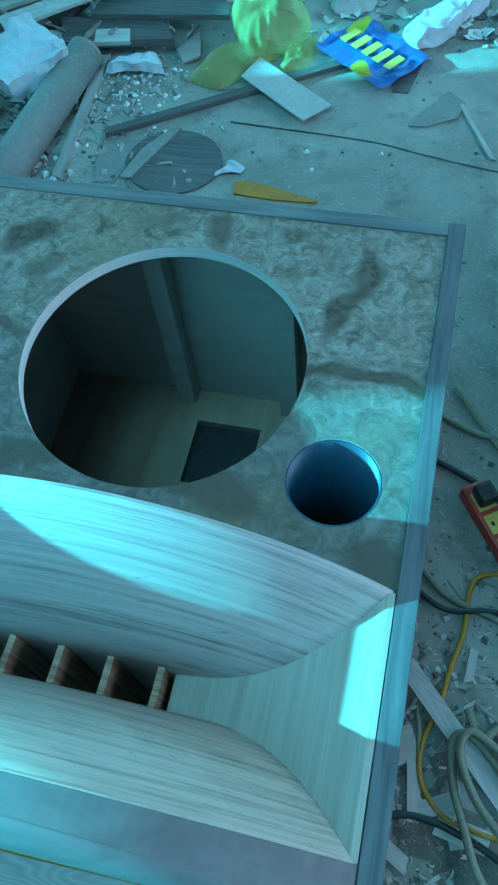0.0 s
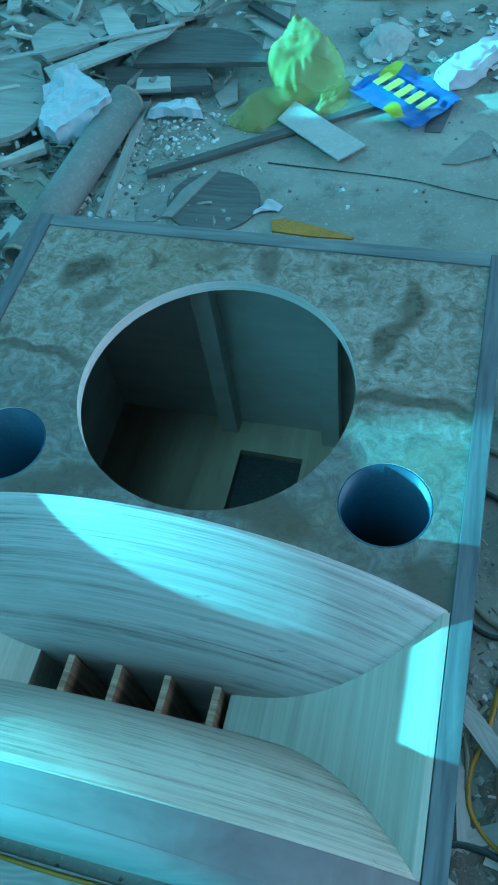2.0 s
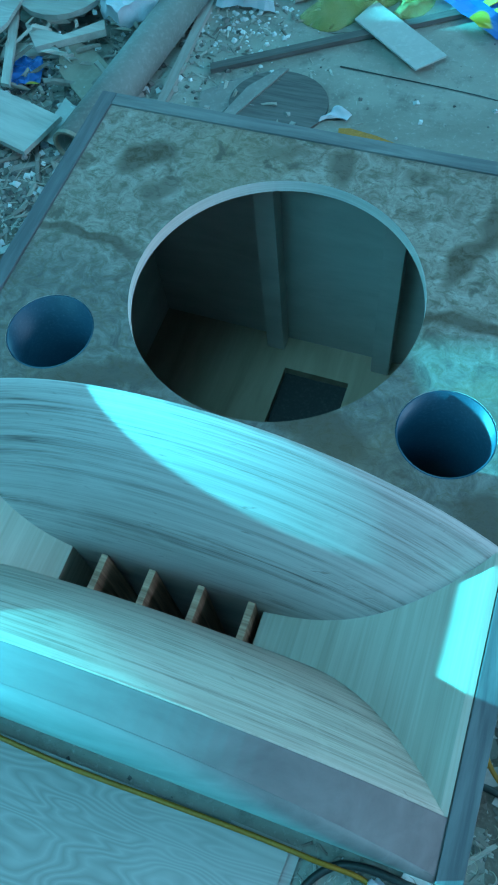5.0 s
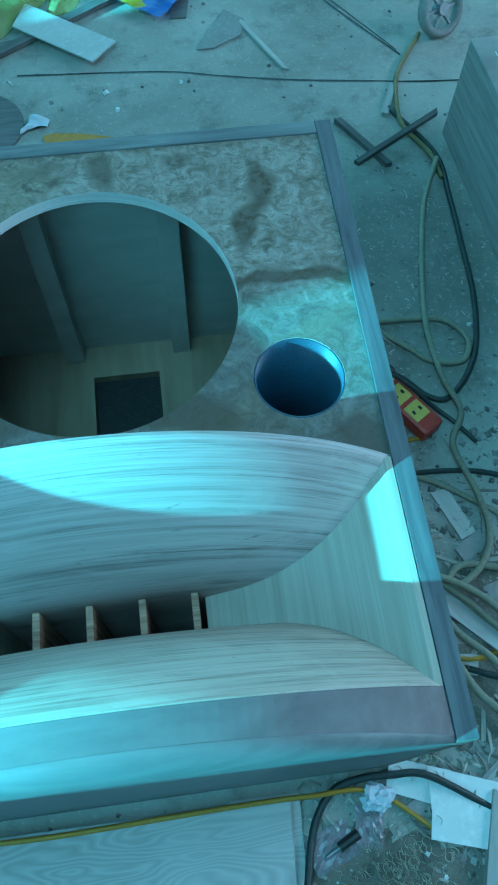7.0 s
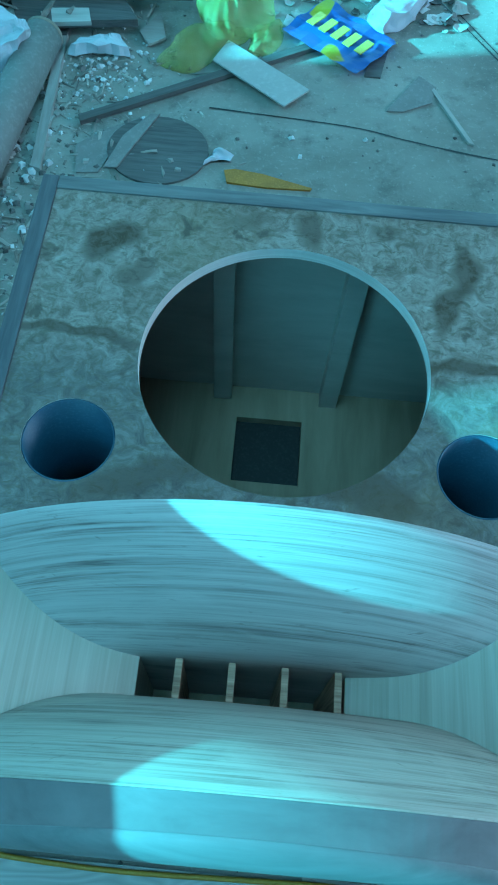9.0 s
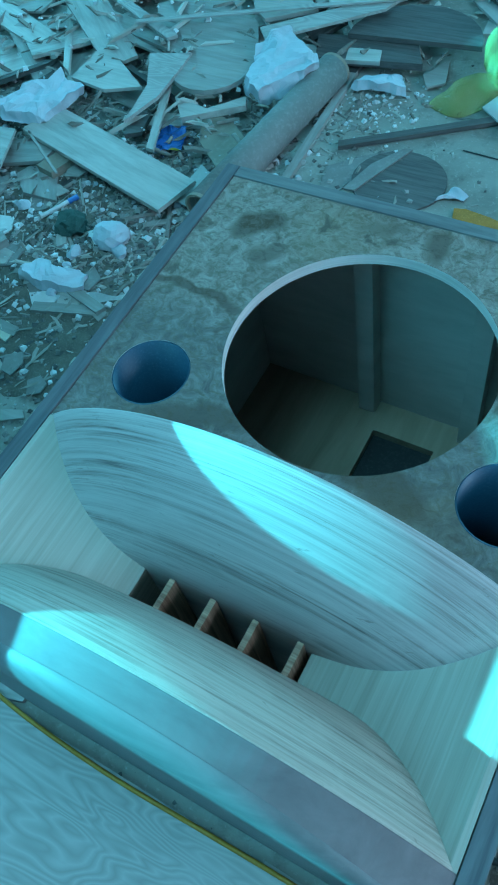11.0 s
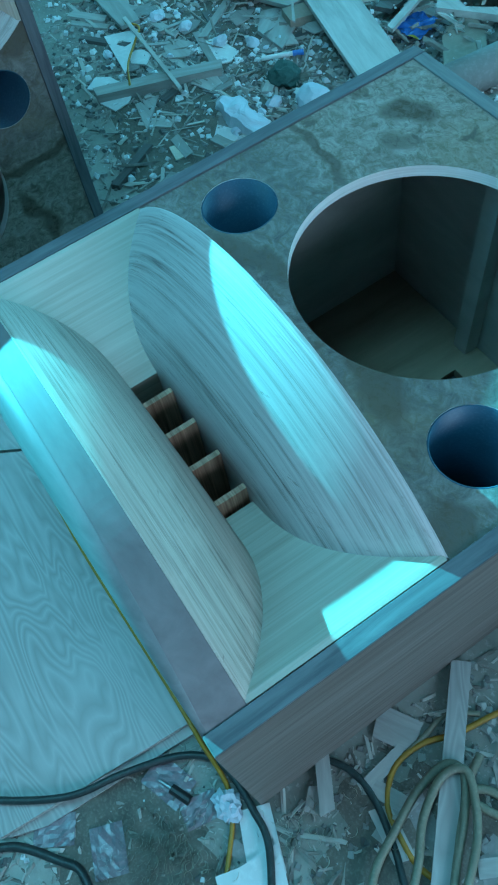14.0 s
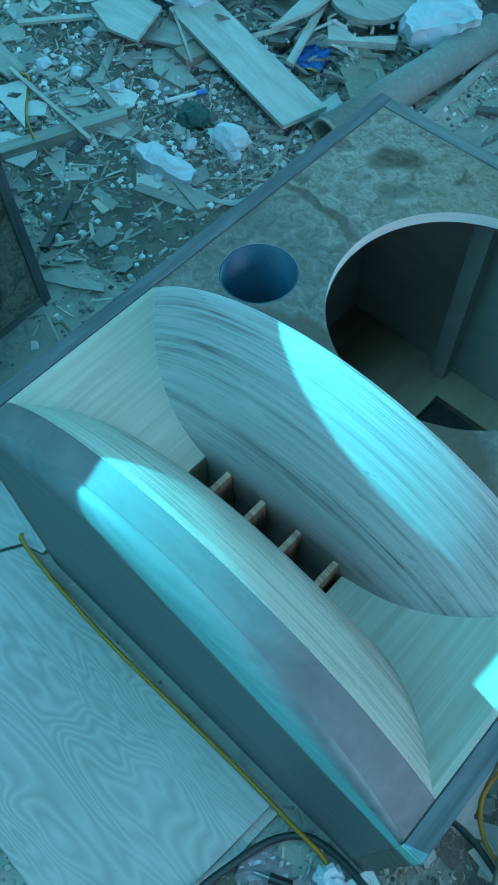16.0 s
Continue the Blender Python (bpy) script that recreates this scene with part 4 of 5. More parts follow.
slab([(-0.145, 1.300), (-0.120, 1.306), (-0.060, 1.298), (0.0, 1.282), (0.054, 1.268), (0.050, 1.262), (-0.047, 1.258), (-0.136, 1.264)], 0.0, 0.005, "orange", "rust-orange splinter beside the cabinet", "splinter", "scrap", "wood scraps")


def packet(c, sx, sy, turn, z=0.01, label="blue and yellow printed plastic packet"):
    bm = bmesh.new()
    n = 12
    g = [[bm.verts.new((sx * (i / n - 0.5), sy * (j / n - 0.5), 0.012 * noise.noise(Vector((i * 0.35 + c[0] * 9, j * 0.35, 1))) + 0.012)) for j in range(n + 1)] for i in range(n + 1)]
    for i in range(n):
        for j in range(n):
            bm.faces.new((g[i][j], g[i + 1][j], g[i + 1][j + 1], g[i][j + 1]))
    bmesh.ops.solidify(bm, geom=bm.faces, thickness=0.003)
    ob = single("printed_packet", bm, M["packet"], label, "packet", "printed packets", m=pose(c[0], c[1], z, 0, 0, turn))
    return ob


for c, sx, sy, turn in (((0.10, 1.775), 0.24, 0.17, -38), ((-0.40, 2.33), 0.26, 0.13, 18)):
    pk = packet(c, sx, sy, turn)
    for k in range(5):
        part("print_bar", box(-sx * 0.36 + k * sx * 0.16, -sx * 0.27 + k * sx * 0.16, -sy * 0.18, sy * 0.14, 0.020, 0.0225), M["yellowprint"], pk, "yellow printed bar")
packet((-0.905, 1.275), 0.075, 0.095, 20, 0.02, "small crumpled yellow and blue wrapper")
pen = thing("marker_pen", "blue capped pen lying in the rubble", "pen", at=(-1.06, 0.965, 0.014), turn=(0, 0, 63))
part("barrel", tube([(-0.05, 0, 0), (0.03, 0, 0)], 0.006, 10, 1, curved=False), M["paper"], pen)
part("cap", tube([(0.03, 0, 0), (0.058, 0, 0)], 0.0072, 10, 1, curved=False), M["blueprint"], pen, "blue cap")

roll = thing("card_tube", "long grey cardboard tube lying on the floor", "tube", at=(-0.645, 1.352, 0.045), turn=(0, 0, 84))
bm = bmesh.new()
rings = [[bm.verts.new((x, r * math.cos(2 * math.pi * i / 28), r * math.sin(2 * math.pi * i / 28))) for i in range(28)] for r, x in ((0.045, -0.30), (0.045, 0.30), (0.040, 0.30), (0.040, -0.30))]
for a, b in zip(rings, rings[1:] + rings[:1]):
    for i in range(28):
        bm.faces.new((a[i], a[(i + 1) % 28], b[(i + 1) % 28], b[i]))
part("tube_wall", bm, M["tube"], roll, smooth=True)
for sx in (-1, 1):
    bm = bmesh.new()
    rings = [[bm.verts.new((sx * x, q * math.cos(2 * math.pi * i / 28), q * math.sin(2 * math.pi * i / 28))) for i in range(28)] for q, x in ((0.0455, 0.292), (0.0455, 0.3015), (0.0395, 0.3015), (0.0395, 0.292))]
    for a, b in zip(rings, rings[1:] + rings[:1]):
        for i in range(28):
            bm.faces.new((a[i], a[(i + 1) % 28], b[(i + 1) % 28], b[i]))
    part("end_rim", bm, M["cardboard"], roll, "worn end rim of the tube")

carton = thing("carton", "flattened brown cardboard box with red print", "box", at=(-1.79, 1.15, 0.0), turn=(0, 0, 68))
part("body", box(-0.14, 0.14, -0.08, 0.08, 0, 0.05, 0.003), M["cardboard"], carton)
part("flap", box(-0.14, 0.14, 0.081, 0.14, 0.044, 0.047), M["cardboard"], carton)
part("print_bar", box(-0.10, 0.0, -0.083, -0.0805, 0.012, 0.034), M["red"], carton, "red printed bar")
part("print_bar", box(0.03, 0.11, -0.083, -0.0805, 0.012, 0.034), M["red"], carton, "red printed bar")

# ---------------------------------------------------------------- sockets and cables
strip = thing("power_strip", "red three-way extension socket with yellow inserts", "power strip", at=(0.490, 0.552, 0), turn=(0, 0, -56))
part("body", box(-0.085, 0.085, -0.024, 0.024, 0, 0.034, 0.007), M["red"], strip)
for k in range(3):
    x = -0.048 + 0.044 * k
    ins = part("socket_insert", box(x - 0.018, x + 0.018, -0.017, 0.017, 0.030, 0.0355, 0.002), M["socket"], strip, "yellow socket insert")
    for s in (-1, 1):
        part("slot", box(x - 0.004, x + 0.004, s * 0.008 - 0.0025, s * 0.008 + 0.0025, 0.0350, 0.0361), M["black"], ins, "dark pin slot")


def cord(points, r, mat, label, z=None, sides=8):
    z = r if z is None else z
    pts = [(x, y, h) for x, y, *hh in points for h in [hh[0] if hh else z]]
    return single("cable", tube(pts, r, sides), M[mat], label, "cable", "loose cables", smooth=True)


plug = thing("power_plug", "black angled plug with its cord", "plug", at=(0.462, 0.595, 0.036), turn=(0, 0, -56))
part("plug_body", box(-0.018, 0.018, -0.016, 0.016, 0.0, 0.032, 0.008), M["black"], plug)
part("cord", tube([(0.012, 0.012, 0.012), (0.05, 0.026, 0.0), (0.10, 0.042, -0.026), (0.15, 0.05, -0.031), (0.20, 0.05, -0.031)], 0.0042, 8), M["cable"], plug, smooth=True)

cord([(-0.42, -0.060), (-0.403, -0.069), (-0.305, -0.078), (-0.16, -0.083), (0.009, -0.080), (0.132, -0.078), (0.22, -0.079), (0.314, -0.085, 0.006), (0.40, -0.15, 0.006)], 0.0038, "yellow", "yellow cable along the foot of the cabinet", 0.026)
cord([(0.527, 0.48), (0.479, 0.470), (0.459, 0.442), (0.455, 0.368), (0.441, 0.309), (0.429, 0.243), (0.411, 0.190), (0.414, 0.138), (0.446, 0.099), (0.488, 0.087), (0.538, 0.086), (0.62, 0.12)], 0.0045, "yellow", "yellow cable running out of the extension socket")
cord([(0.427, 0.29), (0.40, 0.25), (0.405, 0.20), (0.408, 0.159)], 0.004, "greycable", "short grey cable loop on the floor")
cord([(-0.25, -0.50), (-0.15, -0.475), (-0.06, -0.45), (0.03, -0.446, 0.010), (0.106, -0.391, 0.029), (0.175, -0.287, 0.029), (0.195, -0.201, 0.024), (0.217, -0.124, 0.014), (0.249, -0.080, 0.014), (0.290, -0.066, 0.016), (0.345, -0.066, 0.016), (0.40, -0.075, 0.018), (0.50, -0.14)], 0.0056, "cable", "dark green-black cable over the plywood corner")
cord([(0.06, -0.50), (0.152, -0.437), (0.19, -0.38), (0.24, -0.337), (0.274, -0.316), (0.33, -0.33), (0.40, -0.40)], 0.0065, "cable", "dark cable on the littered floor")
cord([(0.339, 0.055), (0.38, 0.082), (0.432, 0.087), (0.497, 0.071), (0.56, 0.05), (0.64, 0.06)], 0.0055, "cable", "dark cable from under the cabinet")
cord([(0.60, -0.08), (0.53, 0.0), (0.501, 0.035), (0.48, 0.084), (0.458, 0.142), (0.452, 0.197), (0.476, 0.212), (0.521, 0.174), (0.561, 0.125), (0.63, 0.05)], 0.0062, "greycable", "coiled grey hose beside the cabinet", 0.020)
cord([(0.57, 0.03), (0.529, 0.084), (0.49, 0.125), (0.464, 0.178), (0.470, 0.212), (0.495, 0.210), (0.55, 0.17), (0.60, 0.10)], 0.0062, "greycable", "coiled grey hose beside the cabinet", 0.030)
cord([(0.66, 0.02), (0.575, 0.11), (0.525, 0.165), (0.50, 0.205), (0.53, 0.235), (0.60, 0.22), (0.68, 0.19)], 0.0062, "greycable", "coiled grey hose beside the cabinet", 0.012)
cord([(0.63, 1.30), (0.703, 1.149), (0.705, 1.028), (0.700, 0.903), (0.690, 0.761), (0.657, 0.635), (0.593, 0.556), (0.548, 0.56), (0.50, 0.61), (0.40, 0.66), (0.33, 0.68)], 0.0058, "cable", "long black cable looped on the floor")
cord([(0.36, 0.77), (0.45, 0.735), (0.546, 0.732), (0.619, 0.721), (0.654, 0.672), (0.631, 0.626), (0.571, 0.635), (0.540, 0.664), (0.48, 0.72), (0.40, 0.83)], 0.0058, "greycable", "grey cable in a loose loop")
cord([(0.70, 1.13), (0.64, 1.0), (0.596, 0.82), (0.578, 0.70), (0.582, 0.595), (0.599, 0.518), (0.568, 0.452), (0.588, 0.358), (0.59, 0.281), (0.556, 0.225), (0.50, 0.20), (0.47, 0.25)], 0.0062, "greycable", "grey cable snaking over the floor", 0.014)
cord([(0.753, 1.532), (0.682, 1.422), (0.657, 1.35), (0.649, 1.243), (0.691, 1.151), (0.70, 1.08)], 0.0055, "browncable", "dull yellow-brown cable on the floor", 0.008)
cord([(0.35, 0.44), (0.42, 0.40), (0.50, 0.41), (0.60, 0.40), (0.68, 0.37)], 0.005, "cable", "thin dark cable beside the cabinet", 0.008)
cord([(0.34, 0.50), (0.39, 0.45), (0.43, 0.42), (0.52, 0.39), (0.64, 0.30), (0.72, 0.22)], 0.0055, "greycable", "grey cable beside the cabinet")
cord([(-1.44, 0.72), (-1.40, 0.74), (-1.35, 0.70), (-1.28, 0.64), (-1.20, 0.60)], 0.003, "yellow", "thin yellow wire in the rubble", 0.03)

wheel = thing("spoked_wheel", "grey spoked plastic wheel leaning on the floor", "wheel", at=(0.80, 1.55, 0.055), turn=(62, 0, 25))
bm = bmesh.new()
ring = [[bm.verts.new(((0.052 + 0.010 * math.cos(b)) * math.cos(a), (0.052 + 0.010 * math.cos(b)) * math.sin(a), 0.016 * math.sin(b))) for b in (2 * math.pi * j / 8 for j in range(8))] for a in (2 * math.pi * i / 32 for i in range(32))]
for i in range(32):
    for j in range(8):
        bm.faces.new((ring[i][j], ring[(i + 1) % 32][j], ring[(i + 1) % 32][(j + 1) % 8], ring[i][(j + 1) % 8]))
part("tyre", bm, M["tube"], wheel, smooth=True)
part("hub", tube([(0, 0, -0.014), (0, 0, 0.014)], 0.014, 14, 1, curved=False), M["metal"], wheel)
for k in range(6):
    a = k * math.pi / 3
    part("spoke", tube([(0.012 * math.cos(a), 0.012 * math.sin(a), 0), (0.046 * math.cos(a), 0.046 * math.sin(a), 0)], 0.005, 6, 1, curved=False), M["metal"], wheel)

# ---------------------------------------------------------------- rubbish too fine to count
M["dirt"] = plain("dark_brown_dirt", (0.18, 0.16, 0.135), 0.95, 0.5, 26, 0, 0.8)


def dirt_patch(cx, cy, rx, ry, seed):
    """A low, ragged spread of trodden dirt."""
    bm = bmesh.new()
    rings = []
    for k, (f, z) in enumerate(((1.0, 0.0006), (0.9, 0.0024), (0.6, 0.0036), (0.25, 0.0042))):
        ring = []
        for i in range(72):
            a = 2 * math.pi * i / 72
            r = f * (1 + 0.30 * noise.noise(Vector((math.cos(a) * 2 + seed, math.sin(a) * 2, 0))) + 0.14 * noise.noise(Vector((math.cos(a) * 9, math.sin(a) * 9 + seed, k * 0.1))))
            ring.append(bm.verts.new((cx + rx * r * math.cos(a), cy + ry * r * math.sin(a), z)))
        rings.append(ring)
    for a, b in zip(rings, rings[1:]):
        for i in range(72):
            bm.faces.new((a[i], a[(i + 1) % 72], b[(i + 1) % 72], b[i]))
    bm.faces.new(rings[-1])
    return single("dirt", bm, M["dirt"], "dark trodden dirt spread on the concrete", "dirt", kind="stuff", smooth=True)


dirt_patch(-0.92, 0.66, 0.36, 0.22, 3)
dirt_patch(-1.30, 1.00, 0.42, 0.20, 8)
dirt_patch(0.30, -0.24, 0.17, 0.11, 5)
dirt_patch(0.56, 0.10, 0.15, 0.14, 12)


def scatter(name, count, where, size, mat, label, flat=0.5, seed=1, height=None, long=1.0):
    """Many small broken pieces in one mesh."""
    rng = random.Random(seed)
    verts, faces = [], []
    while count:
        x, y = where(rng)
        if -0.36 < x < 0.36 and -0.06 < y < 0.77 or -1.4 < x < -0.82 and -0.4 < y < 0.36:
            continue
        count -= 1
        s = size[0] + (size[1] - size[0]) * rng.random() ** 2.2
        q = Euler((rng.uniform(-0.5, 0.5), rng.uniform(-0.5, 0.5), rng.uniform(0, 6.3))).to_matrix()
        z = (height(x, y) if height else 0.0) + s * flat * 0.4
        k = len(verts)
        ln = s * rng.uniform(0.8, long) if long > 1 else s
        for dx, dy, dz in ((-1, -1, -1), (1, -0.8, -1), (0.9, 1, -1), (-0.8, 0.9, -1), (-0.7, -0.6, 1), (0.8, -0.6, 0.8), (0.5, 0.7, 1), (-0.6, 0.6, 0.9)):
            p = q @ Vector((dx * ln * rng.uniform(0.7, 1.1), dy * s * rng.uniform(0.7, 1.1) * (0.35 if long > 1 else 1), dz * s * flat))
            verts.append((x + p.x, y + p.y, max(0.0005, z + p.z)))
        faces += [(k, k + 3, k + 2, k + 1), (k + 4, k + 5, k + 6, k + 7), (k, k + 1, k + 5, k + 4), (k + 1, k + 2, k + 6, k + 5), (k + 2, k + 3, k + 7, k + 6), (k + 3, k, k + 4, k + 7)]
    me = bpy.data.meshes.new(name)
    me.from_pydata(verts, [], faces)
    me.materials.append(M[mat])
    return tagged(new(name, me), label, "debris", kind="stuff")


def left_field(r):
    return r.gauss(-1.15, 0.38), r.gauss(0.95, 0.32)


def heap_field(r):
    y = r.uniform(1.1, 2.8)
    return r.uniform(-2.2, -0.35 if y > 1.75 else -0.62), y


def front_field(r):
    return r.uniform(0.16, 0.55), r.uniform(-0.5, -0.06)


def right_field(r):
    return r.uniform(0.36, 0.9), r.uniform(-0.1, 1.2)


def all_field(r):
    return r.uniform(-2.2, 1.2), r.uniform(-0.8, 2.8)


scatter("foam_crumbs", 2300, left_field, (0.0015, 0.011), "crumbs", "scattered white foam crumbs", 0.7, 3)
scatter("foam_crumbs", 160, heap_field, (0.003, 0.012), "crumbs", "scattered white foam crumbs", 0.6, 4, heap_height)
scatter("foam_crumbs", 170, lambda r: (r.gauss(-0.47, 0.07), r.gauss(1.60, 0.07)), (0.002, 0.008), "crumbs", "scattered white foam crumbs", 0.7, 14)
scatter("wood_chips", 500, lambda r: (r.gauss(-0.50, 0.10), r.gauss(1.58, 0.12)), (0.002, 0.011), "chips", "broken wood chips and splinters", 0.25, 15, None, 2.5)
scatter("wood_chips", 2400, left_field, (0.003, 0.018), "chips", "broken wood chips and splinters", 0.22, 5, None, 3.0)
scatter("wood_chips", 1300, heap_field, (0.006, 0.026), "chips", "broken wood chips and splinters", 0.2, 6, heap_height, 3.5)
scatter("floor_litter", 1500, front_field, (0.002, 0.010), "chips", "fine wood litter in front of the cabinet", 0.3, 7, None, 2.2)
scatter("foam_crumbs", 60, front_field, (0.002, 0.006), "crumbs", "scattered white foam crumbs", 0.7, 8)
scatter("wood_splinters", 2600, left_field, (0.003, 0.012), "chips", "thin wood splinters in the dirt", 0.12, 21, None, 7.0)
scatter("floor_litter", 900, lambda r: (r.uniform(0.36, 0.8), r.gauss(0.05, 0.22)), (0.002, 0.013), "chips", "broken wood litter under the cables", 0.2, 22, None, 3.5)
scatter("floor_grit", 1600, lambda r: (r.uniform(0.36, 0.8), r.gauss(0.05, 0.25)), (0.002, 0.008), "grit", "dark dirt under the cables", 0.4, 23)
scatter("floor_litter", 2600, right_field, (0.001, 0.0048), "chips", "fine wood litter beside the cabinet", 0.3, 9, None, 2.2)
scatter("floor_litter", 1100, lambda r: (r.uniform(-0.95, 0.2), r.uniform(-0.75, -0.39)), (0.002, 0.011), "chips", "fine wood litter in front of the plywood sheets", 0.3, 16, None, 2.2)
scatter("floor_grit", 1500, lambda r: (r.uniform(-0.95, 0.2), r.uniform(-0.75, -0.39)), (0.002, 0.007), "grit", "loose dirt in front of the plywood sheets", 0.5, 17)
scatter("floor_grit", 2600, all_field, (0.0012, 0.0045), "grit", "grit and small dirt on the concrete", 0.6, 10)


scatter("floor_grit", 6000, left_field, (0.002, 0.011), "grit", "loose dirt and rubble on the concrete", 0.55, 12)


def shavings(c, count, spread, seed):
    rng = random.Random(seed)
    bm = bmesh.new()
    for _ in range(count):
        x, y = c[0] + rng.gauss(0, spread), c[1] + rng.gauss(0, spread)
        r, a0, w, z = rng.uniform(0.004, 0.010), rng.uniform(0, 6.28), rng.uniform(0.002, 0.004), rng.uniform(0.001, 0.012)
        tiltv = rng.uniform(-1, 1)
        prev = None
        for k in range(9):
            a = a0 + k * 0.6
            p = Vector((x + r * math.cos(a) + tiltv * 0.001 * k, y + r * math.sin(a), z + 0.003 * math.sin(a * 1.3) + 0.004))
            row = (bm.verts.new(p), bm.verts.new(p + Vector((0.0006, 0.0006, w))))
            if prev:
                bm.faces.new((prev[0], row[0], row[1], prev[1]))
            prev = row
    return single("wood_shavings", bm, M["shavings"], "heap of curled pale wood shavings", "shavings", kind="stuff")


shavings((0.325, -0.20), 110, 0.036, 5)
shavings((0.40, -0.02), 30, 0.03, 6)

jack = thing("jack_plug", "black jack plug with a bright metal tip on the littered floor", "plug", at=(0.262, -0.146, 0.008), turn=(0, 0, 205))
part("sleeve", tube([(-0.022, 0, 0), (0.012, 0, 0)], 0.0075, 10, 1, curved=False), M["black"], jack)
part("tip", tube([(0.012, 0, 0), (0.034, 0, 0)], 0.0032, 10, 1, curved=False), M["metal"], jack, "bright metal tip")

# thin clear wrappers on the litter
film = plain("pinkish_wrapper_film", (0.24, 0.20, 0.22), 0.25, 0.3, 20)
for c, s, turn in (((0.24, -0.15), 0.05, 20), ((0.20, -0.325), 0.045, 60), ((0.30, -0.13), 0.04, 80), ((0.27, -0.27), 0.05, -20)):
    bm = bmesh.new()
    n = 8
    g = [[bm.verts.new((s * (i / n - 0.5) * 1.4, s * (j / n - 0.5), 0.004 + 0.006 * abs(noise.noise(Vector((i * 0.6 + turn, j * 0.6, 2)))))) for j in range(n + 1)] for i in range(n + 1)]
    for i in range(n):
        for j in range(n):
            bm.faces.new((g[i][j], g[i + 1][j], g[i + 1][j + 1], g[i][j + 1]))
    single("wrapper", bm, film, "crumpled dull pinkish wrapper on the floor", "wrapper", "loose wrappers", m=pose(c[0], c[1], 0.001, 0, 0, turn))

# larger scraps lying between the second cabinet and the heap
random.seed(23)
for k in range(95):
    x, y = random.uniform(-1.95, -0.72), random.uniform(0.45, 1.25)
    if x > -0.95 and y > 1.05 or y < 0.62 and x < -1.3:
        continue
    if random.random() < 0.55:
        offcut((x, y), random.uniform(0.05, 0.20), random.uniform(0.008, 0.03), random.uniform(0, 180), random.uniform(0.004, 0.012), 0.002, random.choice(("plank", "plank", "darkplank")), "splintered wood scrap on the dirty floor", (random.uniform(-3, 3), random.uniform(-3, 3)))
    else:
        a0 = random.uniform(0, 6.28)
        pts = [(x + random.uniform(0.02, 0.055) * math.cos(a0 + a), y + random.uniform(0.02, 0.055) * math.sin(a0 + a)) for a in (0, 1.3, 2.6, 4.0, 5.2)]
        slab(pts, random.uniform(0.0043, 0.0078), 0.0037, random.choice(("plank", "paper", "tube")), "broken flat scrap on the dirty floor")
for k in range(22):
    x, y = random.uniform(0.37, 0.62), random.uniform(-0.12, 0.36)
    offcut((x, y), random.uniform(0.03, 0.10), random.uniform(0.006, 0.035), random.uniform(0, 180), random.uniform(0.003, 0.007), 0.001, random.choice(("plank", "plank", "tube")), "thin broken scrap of wood among the cables", (random.uniform(-4, 4), 0))

offcut((-1.56, 0.745), 0.26, 0.09, -6, 0.010, 0.02, label="pale board end beside the second cabinet", name="board", taper=0.6)
offcut((-1.54, 0.95), 0.20, 0.018, 50, 0.008, 0.02, label="pale thin stick in the rubble", name="stick")
offcut((-1.27, 0.706), 0.36, 0.010, -6, 0.006, 0.034, label="thin pale splinter across a batten", name="stick")
offcut((-0.965, 0.47), 0.15, 0.020, 118, 0.014, 0.0, "darkplank", "short dark batten beside the second cabinet", name="batten")
offcut((-0.87, 0.555), 0.22, 0.008, 68, 0.004, 0.0, "darkplank", "thin dark stick on the dirty floor", name="stick")
offcut((-1.15, 1.13), 0.14, 0.06, 72, 0.03, 0.0, "cardboard", "small block of brown board", name="block")
offcut((-1.20, 1.10), 0.22, 0.007, 148, 0.005, 0.045, label="thin pale splinter on the boards", name="stick")


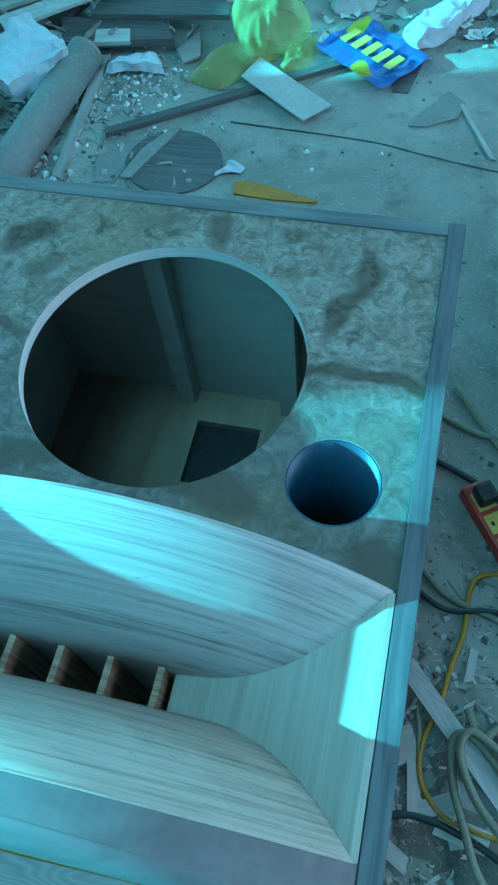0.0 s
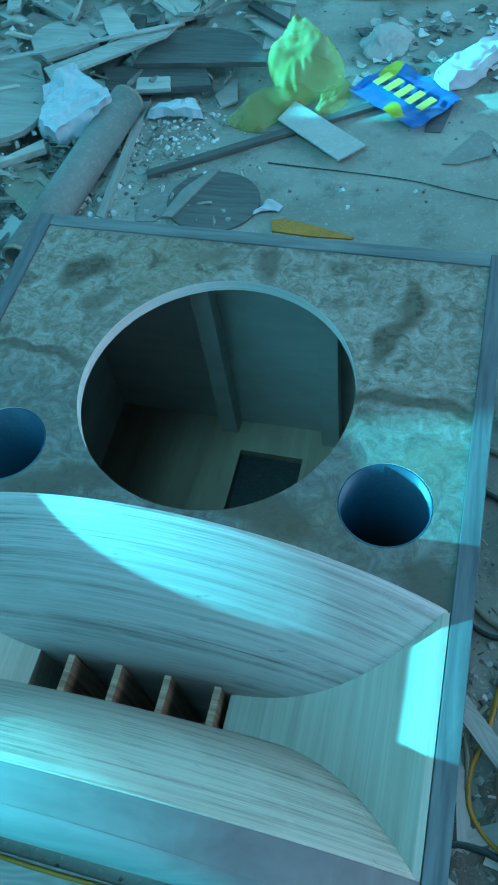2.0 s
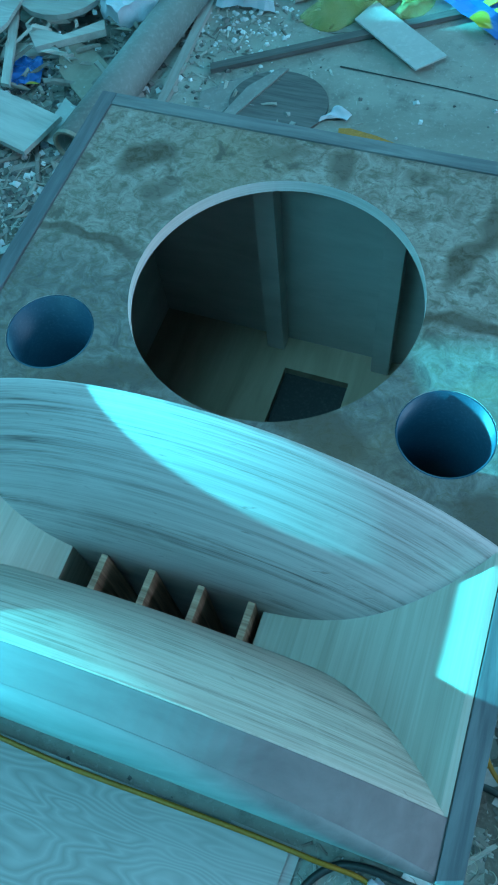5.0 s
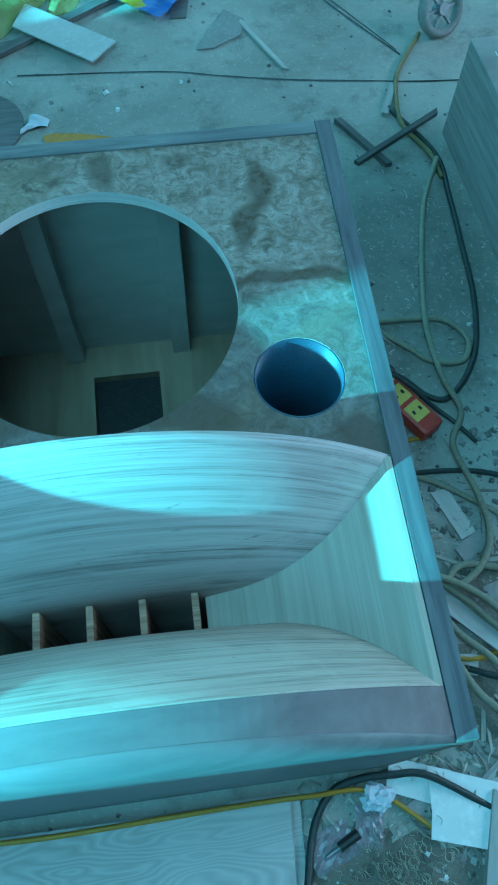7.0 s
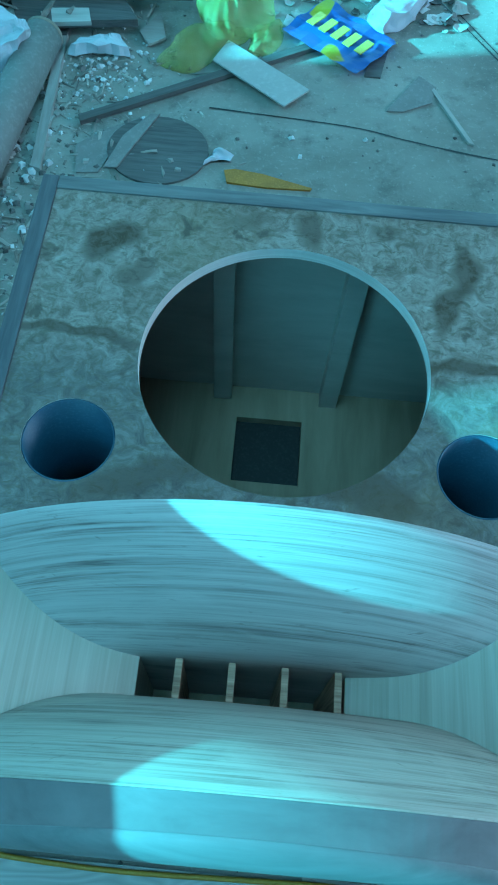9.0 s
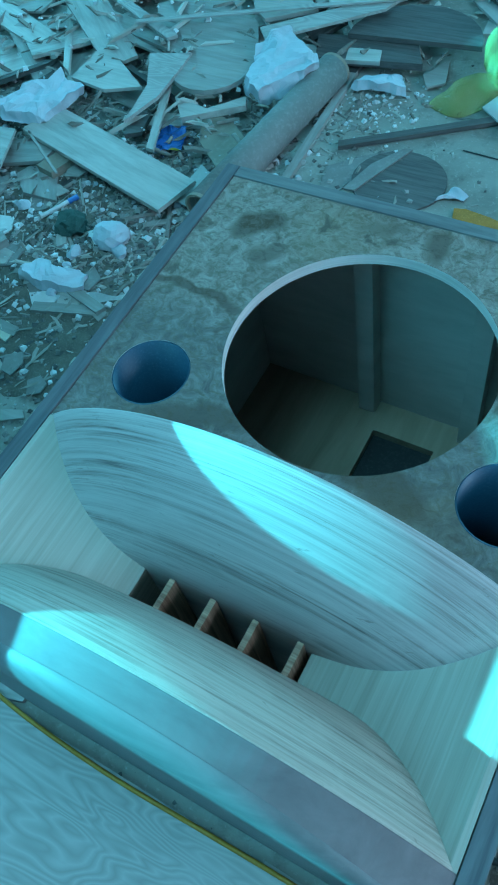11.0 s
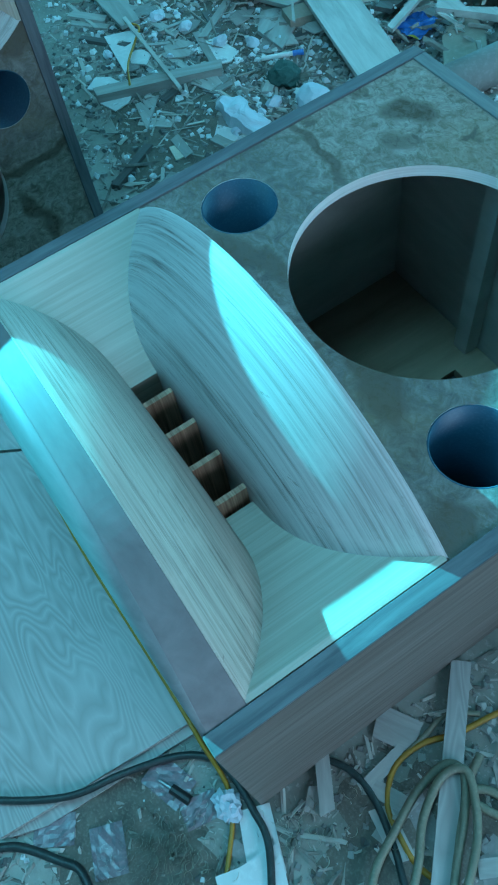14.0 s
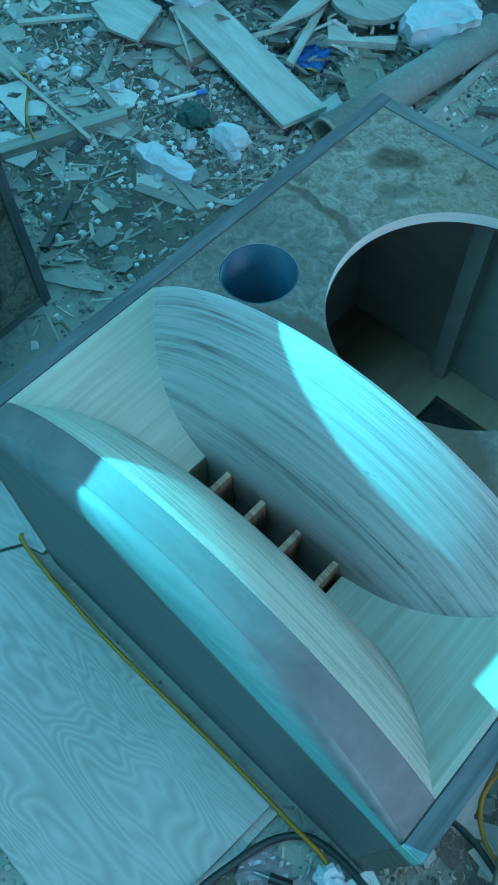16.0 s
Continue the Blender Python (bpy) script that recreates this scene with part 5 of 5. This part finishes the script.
def ribbon(points, w, mat, label):
    bm = bmesh.new()
    ps = smooth_line([(x, y, z) for x, y, z in points], 8)
    prev = None
    for i, p in enumerate(ps):
        way = (ps[min(i + 1, len(ps) - 1)] - ps[max(i - 1, 0)]).normalized()
        sd = Vector((-way.y, way.x, 0.35 * math.sin(i * 0.5))) * w * (0.7 + 0.3 * math.sin(i * 0.9))
        row = (bm.verts.new(p + sd), bm.verts.new(p - sd))
        if prev:
            bm.faces.new((prev[0], prev[1], row[1], row[0]))
        prev = row
    bmesh.ops.solidify(bm, geom=bm.faces, thickness=0.0012)
    return single("plastic_strip", bm, M[mat], label, "plastic strip", "plastic strips")


ribbon([(-0.82, 0.735, 0.012), (-0.716, 0.779, 0.012), (-0.690, 0.852, 0.018), (-0.676, 0.953, 0.022), (-0.655, 1.03, 0.03)], 0.014, "paper", "crumpled pale plastic strip beside the cabinet")

# sunlit heap of torn plastic and paper beyond the packets
random.seed(31)
for k in range(120):
    x, y = random.uniform(-0.08, 0.42), random.uniform(1.82, 2.2)
    r0 = random.uniform(0.010, 0.040)
    pts = [(r0 * random.uniform(0.4, 1.0) * math.cos(a), r0 * random.uniform(0.3, 0.8) * math.sin(a)) for a in (0, 1.1, 2.3, 3.3, 4.4, 5.4)]
    bm = prism(pts, 0, 0.0015)
    bmesh.ops.triangulate(bm, faces=bm.faces)
    bmesh.ops.subdivide_edges(bm, edges=bm.edges, cuts=2, use_grid_fill=True)
    for v in bm.verts:
        v.co.z += 0.010 * abs(noise.noise(Vector((v.co.x * 45 + k, v.co.y * 45, 0.3)))) + 0.25 * abs(v.co.x)
    single("plastic_scrap", bm, M[random.choice(("cardgrey", "tube", "paper", "darkplank", "plank"))], "crumpled pale plastic scrap in sunlight", "plastic scrap", "plastic scraps", m=pose(x, y, 0.0, random.uniform(-8, 8), random.uniform(-8, 8), 37 * k))
single("foam_block", broken_foam([(-0.13, -0.026), (-0.04, -0.034), (0.13, -0.030), (0.128, 0.030), (0.0, 0.036), (-0.125, 0.022)], 0.046, 9), M["foam"], "torn white foam bar lying in the sunlight", "foam", "foam pieces", m=pose(0.262, 1.915, 0.0, 0, 0, 56))
slab([(0.165, 1.655), (0.205, 1.655), (0.232, 1.800), (0.192, 1.812)], 0.0, 0.004, "darkplank", "dark flat board scrap beside the packet")
single("plastic_sheet", crumpled_bag((0.20, 0.10, 0.05), 77), M["cardgrey"], "pale crumpled plastic sheet on the floor", "plastic sheet", m=pose(0.10, 2.36, 0.0, 0, 0, 10), smooth=True)
